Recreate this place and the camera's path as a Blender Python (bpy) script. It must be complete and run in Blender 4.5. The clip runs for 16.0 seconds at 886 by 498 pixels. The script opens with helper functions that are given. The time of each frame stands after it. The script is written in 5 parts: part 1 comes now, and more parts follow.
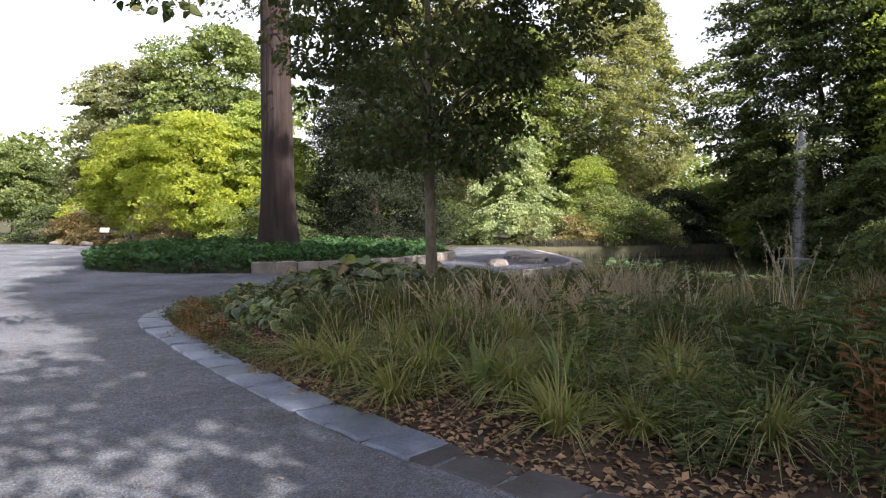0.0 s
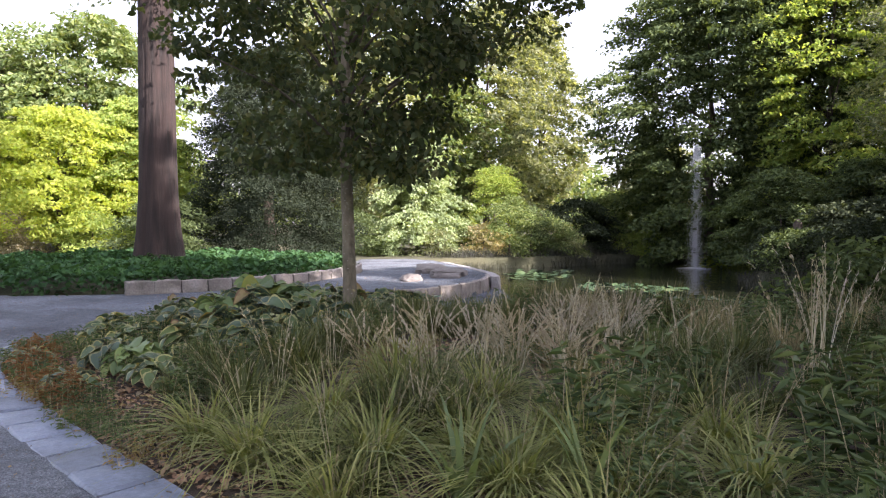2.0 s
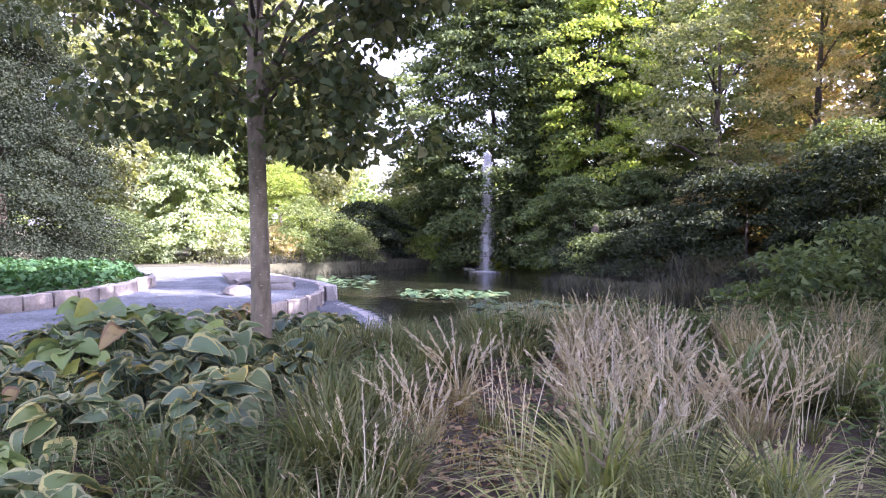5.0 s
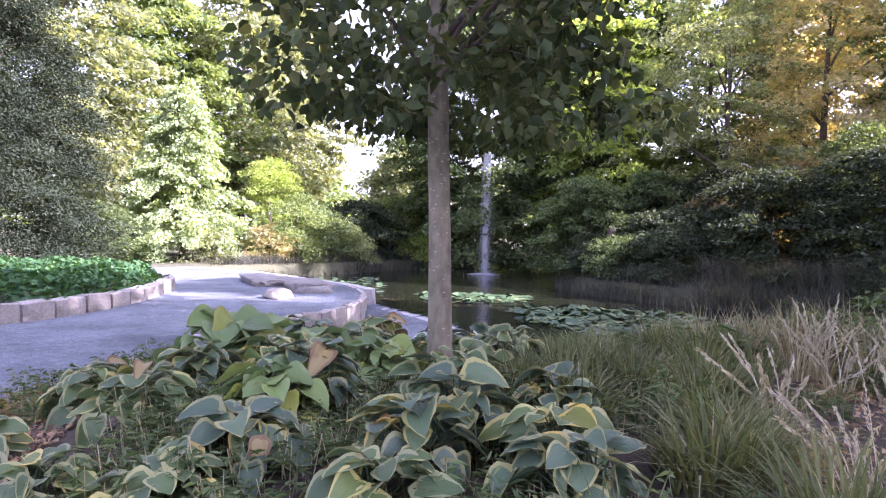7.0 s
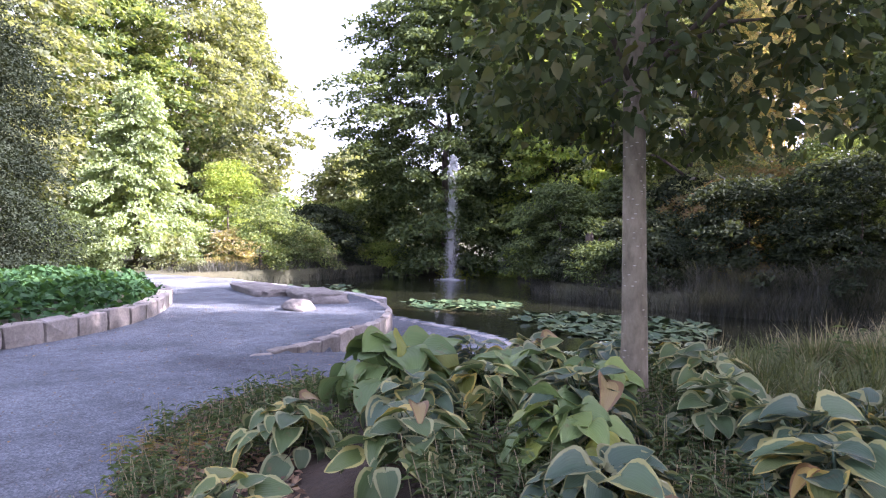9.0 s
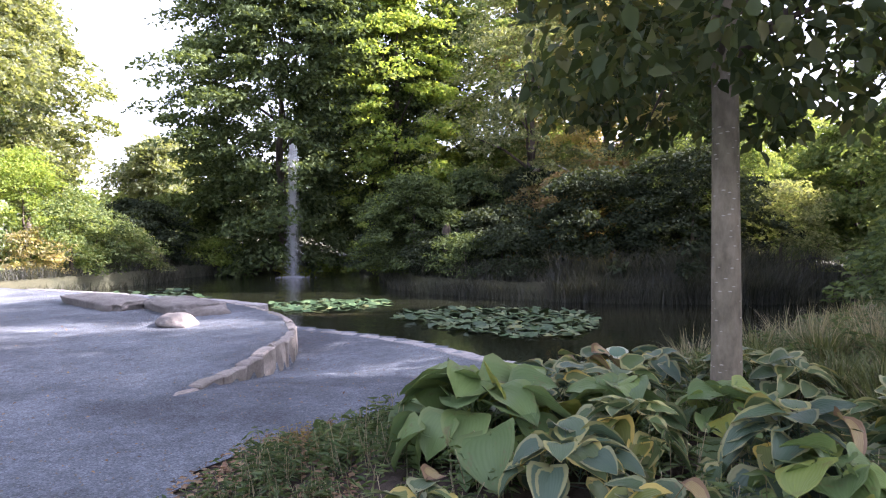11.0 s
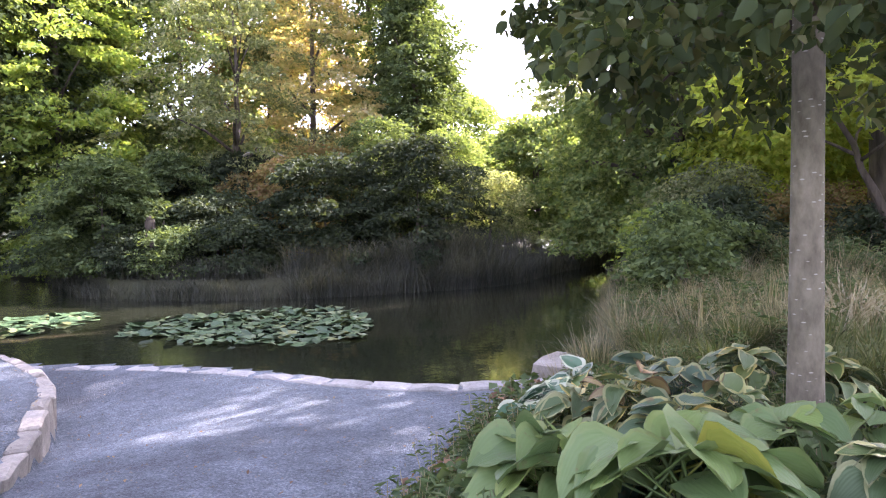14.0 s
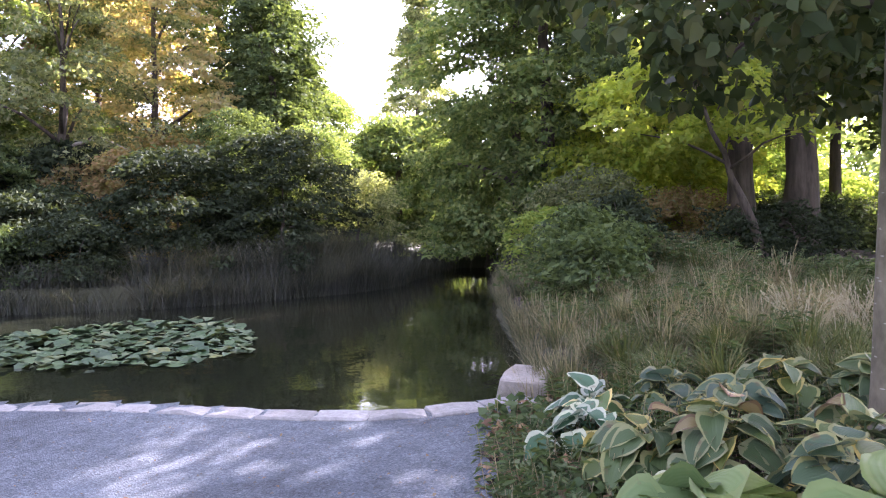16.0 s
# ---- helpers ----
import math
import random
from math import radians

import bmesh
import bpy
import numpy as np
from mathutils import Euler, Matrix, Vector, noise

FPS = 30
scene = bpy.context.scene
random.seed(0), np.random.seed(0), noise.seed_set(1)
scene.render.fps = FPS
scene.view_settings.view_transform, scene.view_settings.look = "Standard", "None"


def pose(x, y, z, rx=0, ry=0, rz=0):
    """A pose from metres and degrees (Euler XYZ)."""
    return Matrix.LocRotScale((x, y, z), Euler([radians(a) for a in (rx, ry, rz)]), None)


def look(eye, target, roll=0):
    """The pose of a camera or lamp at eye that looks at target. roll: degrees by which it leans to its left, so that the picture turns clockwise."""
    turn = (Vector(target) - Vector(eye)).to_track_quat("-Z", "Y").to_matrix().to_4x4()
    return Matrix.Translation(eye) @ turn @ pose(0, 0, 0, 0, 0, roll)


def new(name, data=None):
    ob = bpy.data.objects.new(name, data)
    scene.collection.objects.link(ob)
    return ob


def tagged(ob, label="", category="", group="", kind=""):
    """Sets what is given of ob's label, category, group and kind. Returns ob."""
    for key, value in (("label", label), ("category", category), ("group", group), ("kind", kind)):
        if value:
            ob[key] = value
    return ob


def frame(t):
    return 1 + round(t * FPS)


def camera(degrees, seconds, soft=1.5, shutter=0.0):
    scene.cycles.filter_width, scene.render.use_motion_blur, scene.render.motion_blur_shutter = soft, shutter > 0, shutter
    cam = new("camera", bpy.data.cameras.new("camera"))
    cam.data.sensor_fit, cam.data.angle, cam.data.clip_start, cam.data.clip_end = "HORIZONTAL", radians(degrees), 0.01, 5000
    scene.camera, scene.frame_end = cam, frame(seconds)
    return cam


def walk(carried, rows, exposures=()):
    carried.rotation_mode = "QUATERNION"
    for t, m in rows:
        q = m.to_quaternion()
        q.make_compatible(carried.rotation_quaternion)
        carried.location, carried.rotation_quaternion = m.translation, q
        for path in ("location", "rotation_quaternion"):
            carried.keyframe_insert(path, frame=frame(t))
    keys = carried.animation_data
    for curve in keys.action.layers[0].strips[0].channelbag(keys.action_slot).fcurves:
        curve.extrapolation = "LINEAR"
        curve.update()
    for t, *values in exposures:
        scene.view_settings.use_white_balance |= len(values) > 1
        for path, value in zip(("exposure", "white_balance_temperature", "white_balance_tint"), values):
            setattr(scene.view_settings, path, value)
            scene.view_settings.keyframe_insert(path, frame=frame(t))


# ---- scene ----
cam = camera(67.7, 16.0, soft=1.15)

PATH = [
    (0, (-0.956, 0.842, 1.547), (-0.788, 2.832, 1.446), 0.3),
    (0.5, (-0.955, 1.31, 1.55), (-0.779, 3.3, 1.458), 0.4),
    (1, (-0.958, 1.736, 1.552), (-0.724, 3.721, 1.474), 0.5),
    (1.5, (-1.037, 2.149, 1.569), (-0.692, 4.117, 1.5), 0.5),
    (2, (-1.185, 2.596, 1.612), (-0.703, 4.535, 1.539), 0.5),
    (2.5, (-1.267, 3.071, 1.635), (-0.622, 4.963, 1.573), 0.3),
    (3, (-1.468, 3.508, 1.656), (-0.624, 5.321, 1.588), 0.1),
    (5.5, (-2.831, 6.192, 1.507), (-1.642, 7.799, 1.459), 1.1),
    (6, (-3.068, 6.743, 1.481), (-1.856, 8.333, 1.432), 1.2),
    (6.5, (-3.336, 7.343, 1.447), (-2.097, 8.912, 1.403), 1.3),
    (7, (-3.648, 7.808, 1.456), (-2.377, 9.352, 1.412), 1.5),
    (7.5, (-3.912, 8.381, 1.438), (-2.606, 9.894, 1.402), 1.5),
    (8, (-4.233, 8.824, 1.431), (-2.879, 10.296, 1.402), 1.3),
    (8.5, (-4.481, 9.255, 1.429), (-3.091, 10.693, 1.4), 1.4),
    (9, (-4.802, 9.575, 1.463), (-3.368, 10.969, 1.437), 1.5),
    (9.5, (-5.108, 10.015, 1.48), (-3.543, 11.261, 1.459), 1.5),
    (12, (-4.735, 12.617, 1.552), (-2.917, 13.449, 1.494), -1.0),
    (12.5, (-4.572, 13.031, 1.545), (-2.712, 13.765, 1.488), -1.2),
    (13, (-4.426, 13.392, 1.549), (-2.49, 13.888, 1.483), -1.1),
    (13.5, (-4.222, 13.776, 1.555), (-2.236, 14.006, 1.481), -1.2),
    (14, (-4.042, 14.166, 1.596), (-2.044, 14.144, 1.509), -1.2),
    (14.5, (-3.764, 14.474, 1.603), (-1.775, 14.289, 1.514), -1.0),
    (15, (-3.507, 14.802, 1.614), (-1.537, 14.472, 1.515), -0.9),
    (15.5, (-3.303, 15.062, 1.61), (-1.358, 14.61, 1.514), -0.7),
    (16, (-3.012, 15.231, 1.583), (-1.079, 14.725, 1.496), -0.7),
]
EXPOSURES = [(0.0, 1.38, 6400, 23), (3.0, 2.38, 5850, 33), (5.5, 2.95, 5500, 47), (8.0, 2.8, 5500, 45), (9.0, 2.65, 5650, 40), (12.0, 2.5, 5850, 31), (13.0, 2.75, 5900, 34), (14.0, 3.18, 5850, 35), (14.5, 3.22, 5850, 36), (16.0, 3.05, 5750, 36)]
walk(cam, [(t, look(eye, target, roll)) for t, eye, target, roll in PATH], EXPOSURES)

# ---- light ----
SUN_AZ, SUN_EL = radians(138), radians(35)
world = bpy.data.worlds.new("sky")
scene.world = world
world.use_nodes = True
wn = world.node_tree
sky = wn.nodes.new("ShaderNodeTexSky")
sky.sky_type = "NISHITA"
sky.sun_disc = False
sky.sun_elevation = SUN_EL
sky.sun_rotation = SUN_AZ
sky.air_density, sky.dust_density, sky.ozone_density = 1.3, 2.0, 1.0
pale = wn.nodes.new("ShaderNodeHueSaturation")
pale.inputs["Saturation"].default_value = 0.38
wn.links.new(sky.outputs[0], pale.inputs["Color"])
wn.links.new(pale.outputs[0], wn.nodes["Background"].inputs[0])
wn.nodes["Background"].inputs[1].default_value = 0.12
sun = new("sun", bpy.data.lights.new("sun", "SUN"))
sun.data.energy, sun.data.angle, sun.data.color = 5.0, radians(0.5), (1.0, 0.93, 0.80)
sun_way = Vector((math.sin(SUN_AZ) * math.cos(SUN_EL), math.cos(SUN_AZ) * math.cos(SUN_EL), math.sin(SUN_EL)))
sun.matrix_world = look(sun_way * 60, (0, 0, 0))


# ---- materials ----
def mat(name, rough=0.7, metal=0.0):
    m = bpy.data.materials.new(name)
    m.use_nodes = True
    n = m.node_tree
    b = n.nodes["Principled BSDF"]
    b.inputs["Roughness"].default_value = rough
    b.inputs["Metallic"].default_value = metal
    return m, n, b


def node(n, kind, **sets):
    x = n.nodes.new(kind)
    for k, v in sets.items():
        x.inputs[k.replace("_", " ")].default_value = v
    return x


def ramp(n, fac, stops):
    r = n.nodes.new("ShaderNodeValToRGB")
    e = r.color_ramp.elements
    while len(e) < len(stops):
        e.new(0.5)
    for el, (p, c) in zip(e, stops):
        el.position, el.color = p, (*c, 1)
    n.links.new(fac, r.inputs[0])
    return r.outputs[0]


def mixed(n, a, b, fac, blend="MIX"):
    m = n.nodes.new("ShaderNodeMix")
    m.data_type, m.blend_type = "RGBA", blend
    for sock, v in ((m.inputs[6], a), (m.inputs[7], b), (m.inputs[0], fac)):
        if hasattr(v, "links"):
            n.links.new(v, sock)
        else:
            sock.default_value = (*v, 1) if isinstance(v, tuple) else v
    return m.outputs[2]


def noise_tex(n, scale, detail=4, rough=0.55, vec=None):
    x = node(n, "ShaderNodeTexNoise", Scale=scale, Detail=detail, Roughness=rough)
    if vec is None:
        vec = n.nodes.new("ShaderNodeNewGeometry").outputs["Position"]
    n.links.new(vec, x.inputs["Vector"])
    return x.outputs[0]


def bump(n, b, height, strength, dist):
    x = node(n, "ShaderNodeBump", Strength=strength, Distance=dist)
    n.links.new(height, x.inputs["Height"])
    n.links.new(x.outputs[0], b.inputs["Normal"])


def surface(name, stops, scale, fine_scale, rough=0.8, bump_s=0.4, bump_d=0.01, random_mix=0.0):
    """Two-scale noise colour with fine relief."""
    m, n, b = mat(name, rough)
    c = ramp(n, noise_tex(n, scale, 5), stops)
    f = noise_tex(n, fine_scale, 6, 0.7)
    c = mixed(n, c, ramp(n, f, [(0.3, (0.55, 0.55, 0.55)), (0.7, (1.25, 1.25, 1.25))]), 0.75, "MULTIPLY")
    if random_mix:
        r = n.nodes.new("ShaderNodeObjectInfo").outputs["Random"]
        c = mixed(n, c, ramp(n, r, [(0.0, (0.7, 0.68, 0.66)), (1.0, (1.15, 1.12, 1.1))]), random_mix, "MULTIPLY")
    n.links.new(c, b.inputs["Base Color"])
    bump(n, b, f, bump_s, bump_d)
    return m


def leaf_mat(name, cols, trans=0.35, rough=0.75, patch=0.6, spec=0.06):
    """Foliage: each leaf differs, larger patches differ too, light shines through."""
    m, n, b = mat(name, rough)
    rnd = n.nodes.new("ShaderNodeNewGeometry").outputs["Random Per Island"]
    k = len(cols) - 1
    c = ramp(n, rnd, [(i / max(k, 1), col) for i, col in enumerate(cols)])
    big = ramp(n, noise_tex(n, patch, 3), [(0.3, (0.65, 0.68, 0.7)), (0.7, (1.2, 1.15, 1.0))])
    c = mixed(n, c, big, 0.8, "MULTIPLY")
    hs = n.nodes.new("ShaderNodeHueSaturation")
    hs.inputs["Saturation"].default_value = 0.82
    n.links.new(c, hs.inputs["Color"])
    c = hs.outputs[0]
    n.links.new(c, b.inputs["Base Color"])
    b.inputs["Specular IOR Level"].default_value = spec
    t = n.nodes.new("ShaderNodeBsdfTranslucent")
    warm = mixed(n, c, (1.5, 1.45, 0.5), 1.0, "MULTIPLY")
    n.links.new(warm, t.inputs[0])
    s = n.nodes.new("ShaderNodeMixShader")
    s.inputs[0].default_value = trans
    n.links.new(b.outputs[0], s.inputs[1])
    n.links.new(t.outputs[0], s.inputs[2])
    n.links.new(s.outputs[0], n.nodes["Material Output"].inputs[0])
    return m


GRAVEL = surface("gravel", [(0.3, (0.158, 0.179, 0.204)), (0.55, (0.203, 0.229, 0.26)), (0.75, (0.248, 0.278, 0.315))], 0.7, 60, 0.95, 0.7, 0.012)
n = GRAVEL.node_tree
b = n.nodes["Principled BSDF"]
old = b.inputs["Base Color"].links[0].from_socket
v = node(n, "ShaderNodeTexVoronoi", Scale=75.0)
n.links.new(n.nodes.new("ShaderNodeNewGeometry").outputs["Position"], v.inputs["Vector"])
c = mixed(n, old, ramp(n, v.outputs["Color"], [(0.2, (0.55, 0.55, 0.57)), (0.6, (1.05, 1.05, 1.05)), (0.9, (1.6, 1.58, 1.56))]), 0.65, "MULTIPLY")
c = mixed(n, c, ramp(n, noise_tex(n, 9.0, 5, 0.7), [(0.35, (0.72, 0.71, 0.7)), (0.55, (1, 1, 1)), (0.72, (1.2, 1.2, 1.2))]), 0.8, "MULTIPLY")
c = mixed(n, c, ramp(n, noise_tex(n, 0.35, 6, 0.65), [(0.38, (0.62, 0.61, 0.62)), (0.52, (1, 1, 1)), (0.7, (1.12, 1.1, 1.08))]), 0.9, "MULTIPLY")
n.links.new(c, b.inputs["Base Color"])
bump(n, b, v.outputs["Distance"], 0.9, 0.03)
SOIL = surface("soil", [(0.3, (0.036, 0.027, 0.019)), (0.7, (0.085, 0.058, 0.037))], 1.6, 25, 0.95, 0.8, 0.03)
MUD = surface("grassy_ground", [(0.3, (0.045, 0.05, 0.025)), (0.7, (0.09, 0.085, 0.045))], 0.5, 18, 0.95, 0.8, 0.04)
STONE = surface("wall_stone", [(0.3, (0.228, 0.205, 0.178)), (0.5, (0.304, 0.274, 0.241)), (0.75, (0.365, 0.342, 0.318))], 3.0, 22, 0.85, 0.6, 0.015, 0.8)
EDGE = surface("pale_stone", [(0.3, (0.271, 0.259, 0.247)), (0.55, (0.357, 0.346, 0.338)), (0.8, (0.414, 0.404, 0.397))], 2.5, 24, 0.8, 0.6, 0.012, 0.7)
KERB = surface("damp_kerb_stone", [(0.3, (0.109, 0.133, 0.182)), (0.6, (0.184, 0.226, 0.307)), (0.8, (0.231, 0.28, 0.375))], 2.2, 30, 0.42, 0.4, 0.008, 0.8)
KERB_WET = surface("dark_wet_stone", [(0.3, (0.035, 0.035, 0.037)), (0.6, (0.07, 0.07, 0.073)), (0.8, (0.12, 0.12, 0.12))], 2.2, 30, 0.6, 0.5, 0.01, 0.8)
BOULDER = surface("boulder_stone", [(0.3, (0.153, 0.139, 0.125)), (0.55, (0.23, 0.209, 0.189)), (0.8, (0.299, 0.285, 0.265))], 2.8, 16, 0.85, 0.7, 0.02, 0.6)
LAWN = surface("lawn", [(0.3, (0.16, 0.20, 0.06)), (0.7, (0.26, 0.28, 0.10))], 0.6, 12, 0.9, 0.5, 0.03)


def bark_mat(name, dark, light, stretch=0.15, scale=9, bump_d=0.02, dots=None):
    m, n, b = mat(name, 0.9)
    pos = n.nodes.new("ShaderNodeNewGeometry").outputs["Position"]
    mp = n.nodes.new("ShaderNodeMapping")
    mp.inputs["Scale"].default_value = (1, 1, stretch)
    n.links.new(pos, mp.inputs[0])
    f = noise_tex(n, scale, 6, 0.65, mp.outputs[0])
    c = ramp(n, f, [(0.32, dark), (0.68, light)])
    c = mixed(n, c, ramp(n, noise_tex(n, 1.3, 3), [(0.35, (0.7, 0.7, 0.68)), (0.7, (1.15, 1.12, 1.1))]), 0.8, "MULTIPLY")
    if dots:
        m2 = n.nodes.new("ShaderNodeMapping")
        m2.inputs["Scale"].default_value = (1, 1, 3.2)
        n.links.new(pos, m2.inputs[0])
        v = node(n, "ShaderNodeTexVoronoi", Scale=11.0)
        n.links.new(m2.outputs[0], v.inputs["Vector"])
        c = mixed(n, dots, c, ramp(n, v.outputs["Distance"], [(0.10, (0.1, 0.1, 0.1)), (0.17, (1, 1, 1))]))
    n.links.new(c, b.inputs["Base Color"])
    bump(n, b, f, 0.8, bump_d)
    return m


BARK_YOUNG = bark_mat("young_bark", (0.13, 0.11, 0.075), (0.27, 0.235, 0.175), 0.5, 14, 0.006, (0.42, 0.39, 0.34))
BARK_RED = bark_mat("redwood_bark", (0.012, 0.0084, 0.0072), (0.045, 0.0276, 0.0228), 0.07, 7, 0.09)
BARK = bark_mat("grey_brown_bark", (0.045, 0.0338, 0.0263), (0.15, 0.12, 0.0938), 0.15, 8, 0.03)
BARK_PALE = bark_mat("pale_dead_wood", (0.32, 0.28, 0.23), (0.55, 0.50, 0.43), 0.3, 8, 0.01)

L_SAPLING = leaf_mat("sapling_leaf", [(0.0389, 0.0618, 0.0252), (0.0641, 0.0961, 0.0389), (0.0972, 0.131, 0.0527), (0.138, 0.138, 0.0527)], 0.35, 0.42)
L_DARK = leaf_mat("dark_leaf", [(0.0448, 0.0759, 0.0299), (0.0874, 0.129, 0.0425), (0.149, 0.206, 0.0759)], 0.35)
L_MID = leaf_mat("green_leaf", [(0.0873, 0.144, 0.0409), (0.161, 0.236, 0.0714), (0.259, 0.308, 0.103)], 0.42)
L_GREY = leaf_mat("greyish_leaf", [(0.109, 0.14, 0.0746), (0.196, 0.234, 0.128), (0.323, 0.34, 0.191)], 0.5)
L_YEW = leaf_mat("yew_leaf", [(0.022, 0.034, 0.02), (0.032, 0.046, 0.028), (0.044, 0.058, 0.037)], 0.2, 0.9, 0.6, 0.02)
# darker copy of the dark leaf; shade under the trees is mixed in
L_DEEP_SHADED = leaf_mat("deep_shaded_green_leaf", [(0.0223, 0.0346, 0.0187), (0.0389, 0.0562, 0.0289), (0.067, 0.0878, 0.0421)], 0.2)
L_LIGHT = leaf_mat("light_needle", [(0.196, 0.284, 0.108), (0.271, 0.357, 0.163), (0.337, 0.42, 0.216)], 0.35)
L_YELLOW = leaf_mat("yellow_leaf", [(0.253, 0.363, 0.033), (0.374, 0.462, 0.0385), (0.473, 0.506, 0.055)], 0.6)
L_LIME = leaf_mat("lime_leaf", [(0.15, 0.255, 0.0299), (0.255, 0.359, 0.0442), (0.359, 0.419, 0.0598)], 0.45)
L_BROWN = leaf_mat("russet_leaf", [(0.2, 0.137, 0.064), (0.34, 0.209, 0.1), (0.3, 0.255, 0.109), (0.2, 0.2, 0.082)], 0.5)
L_GOLD = leaf_mat("gold_leaf", [(0.46, 0.36, 0.23), (0.58, 0.47, 0.29), (0.44, 0.41, 0.25), (0.30, 0.31, 0.18)], 0.6)
L_ORANGE = leaf_mat("orange_leaf", [(0.198, 0.081, 0.027), (0.27, 0.117, 0.036), (0.144, 0.09, 0.027)], 0.3)
L_COVER = leaf_mat("ground_cover_leaf", [(0.021, 0.076, 0.025), (0.038, 0.119, 0.034), (0.06, 0.153, 0.051)], 0.3, 0.45, 1.5)
L_GRASS = leaf_mat("grass_blade", [(0.0612, 0.087, 0.0292), (0.11, 0.139, 0.0462), (0.171, 0.175, 0.07)], 0.3, 0.5, 1.2)
L_SEDGE = leaf_mat("sedge_blade", [(0.15, 0.20, 0.05), (0.26, 0.30, 0.08), (0.36, 0.36, 0.12)], 0.3, 0.5, 1.2)
L_IRIS = leaf_mat("iris_blade", [(0.12, 0.19, 0.07), (0.20, 0.27, 0.11)], 0.3, 0.4, 1.2)
L_PLUME = leaf_mat("dry_plume", [(0.36, 0.29, 0.22), (0.50, 0.43, 0.35), (0.56, 0.53, 0.48)], 0.3, 0.7, 1.2)
L_STRAW = leaf_mat("straw_blade", [(0.215, 0.176, 0.107), (0.323, 0.269, 0.176), (0.404, 0.348, 0.242), (0.176, 0.189, 0.0932)], 0.3, 0.6, 1.2)
L_BANK = leaf_mat("bank_blade", [(0.055, 0.075, 0.04), (0.095, 0.115, 0.062), (0.15, 0.155, 0.095), (0.23, 0.20, 0.14)], 0.3, 0.6, 1.2)
L_REED = leaf_mat("reed_blade", [(0.048, 0.0528, 0.0432), (0.088, 0.0944, 0.084), (0.136, 0.136, 0.12)], 0.25, 0.6, 0.8)
L_HERB = leaf_mat("herb_leaf", [(0.056, 0.099, 0.038), (0.096, 0.153, 0.054), (0.161, 0.214, 0.092)], 0.3, 0.45, 1.5)
L_LITTER = leaf_mat("fallen_leaf", [(0.149, 0.083, 0.05), (0.264, 0.149, 0.083), (0.396, 0.248, 0.116), (0.198, 0.165, 0.116)], 0.1, 0.8, 2.0)


def hosta_mat(name, centre, vein, margin, margin_at):
    m, n, b = mat(name, 0.52)
    uv = n.nodes.new("ShaderNodeUVMap")
    sep = n.nodes.new("ShaderNodeSeparateXYZ")
    n.links.new(uv.outputs[0], sep.inputs[0])
    wob = noise_tex(n, 14, 3)
    add = n.nodes.new("ShaderNodeMath")
    add.operation = "MULTIPLY_ADD"
    n.links.new(wob, add.inputs[0])
    add.inputs[1].default_value = 0.30
    n.links.new(sep.outputs[0], add.inputs[2])
    wave = node(n, "ShaderNodeMath")
    wave.operation = "MULTIPLY"
    n.links.new(sep.outputs[0], wave.inputs[0])
    wave.inputs[1].default_value = 42.0
    sn = node(n, "ShaderNodeMath")
    sn.operation = "SINE"
    n.links.new(wave.outputs[0], sn.inputs[0])
    rnd = n.nodes.new("ShaderNodeObjectInfo").outputs["Random"]
    c = mixed(n, centre, vein, ramp(n, sn.outputs[0], [(0.0, (0, 0, 0)), (1.0, (0.28, 0.28, 0.28))]))
    c = mixed(n, c, margin, ramp(n, add.outputs[0], [(margin_at + 0.13, (0, 0, 0)), (margin_at + 0.19, (1, 1, 1))]))
    c = mixed(n, c, ramp(n, rnd, [(0.0, (0.6, 0.68, 0.7)), (0.5, (0.95, 1, 0.95)), (0.85, (1.2, 1.2, 0.9)), (1.0, (1.7, 1.25, 0.5))]), 0.9, "MULTIPLY")
    c = mixed(n, c, (0.16, 0.10, 0.05), ramp(n, noise_tex(n, 11, 5), [(0.62, (0, 0, 0)), (0.76, (0.8, 0.8, 0.8))]))
    n.links.new(c, b.inputs["Base Color"])
    bump(n, b, sn.outputs[0], 0.2, 0.003)
    t = n.nodes.new("ShaderNodeBsdfTranslucent")
    n.links.new(c, t.inputs[0])
    s = n.nodes.new("ShaderNodeMixShader")
    s.inputs[0].default_value = 0.25
    n.links.new(b.outputs[0], s.inputs[1])
    n.links.new(t.outputs[0], s.inputs[2])
    n.links.new(s.outputs[0], n.nodes["Material Output"].inputs[0])
    return m


HOSTA_GREEN = hosta_mat("hosta_green", (0.155, 0.225, 0.078), (0.19, 0.26, 0.10), (0.185, 0.24, 0.085), 0.85)
HOSTA_EDGED = hosta_mat("hosta_cream_edged", (0.085, 0.13, 0.052), (0.115, 0.16, 0.064), (0.29, 0.29, 0.14), 0.75)
HOSTA_WHITE = hosta_mat("hosta_white_edged", (0.075, 0.16, 0.085), (0.10, 0.19, 0.10), (0.55, 0.56, 0.42), 0.72)
HOSTA_BLUE = hosta_mat("hosta_blue", (0.08, 0.125, 0.078), (0.105, 0.155, 0.10), (0.27, 0.26, 0.12), 0.78)
HOSTA_WILTED = hosta_mat("hosta_wilted", (0.34, 0.24, 0.10), (0.42, 0.32, 0.14), (0.24, 0.14, 0.07), 0.7)

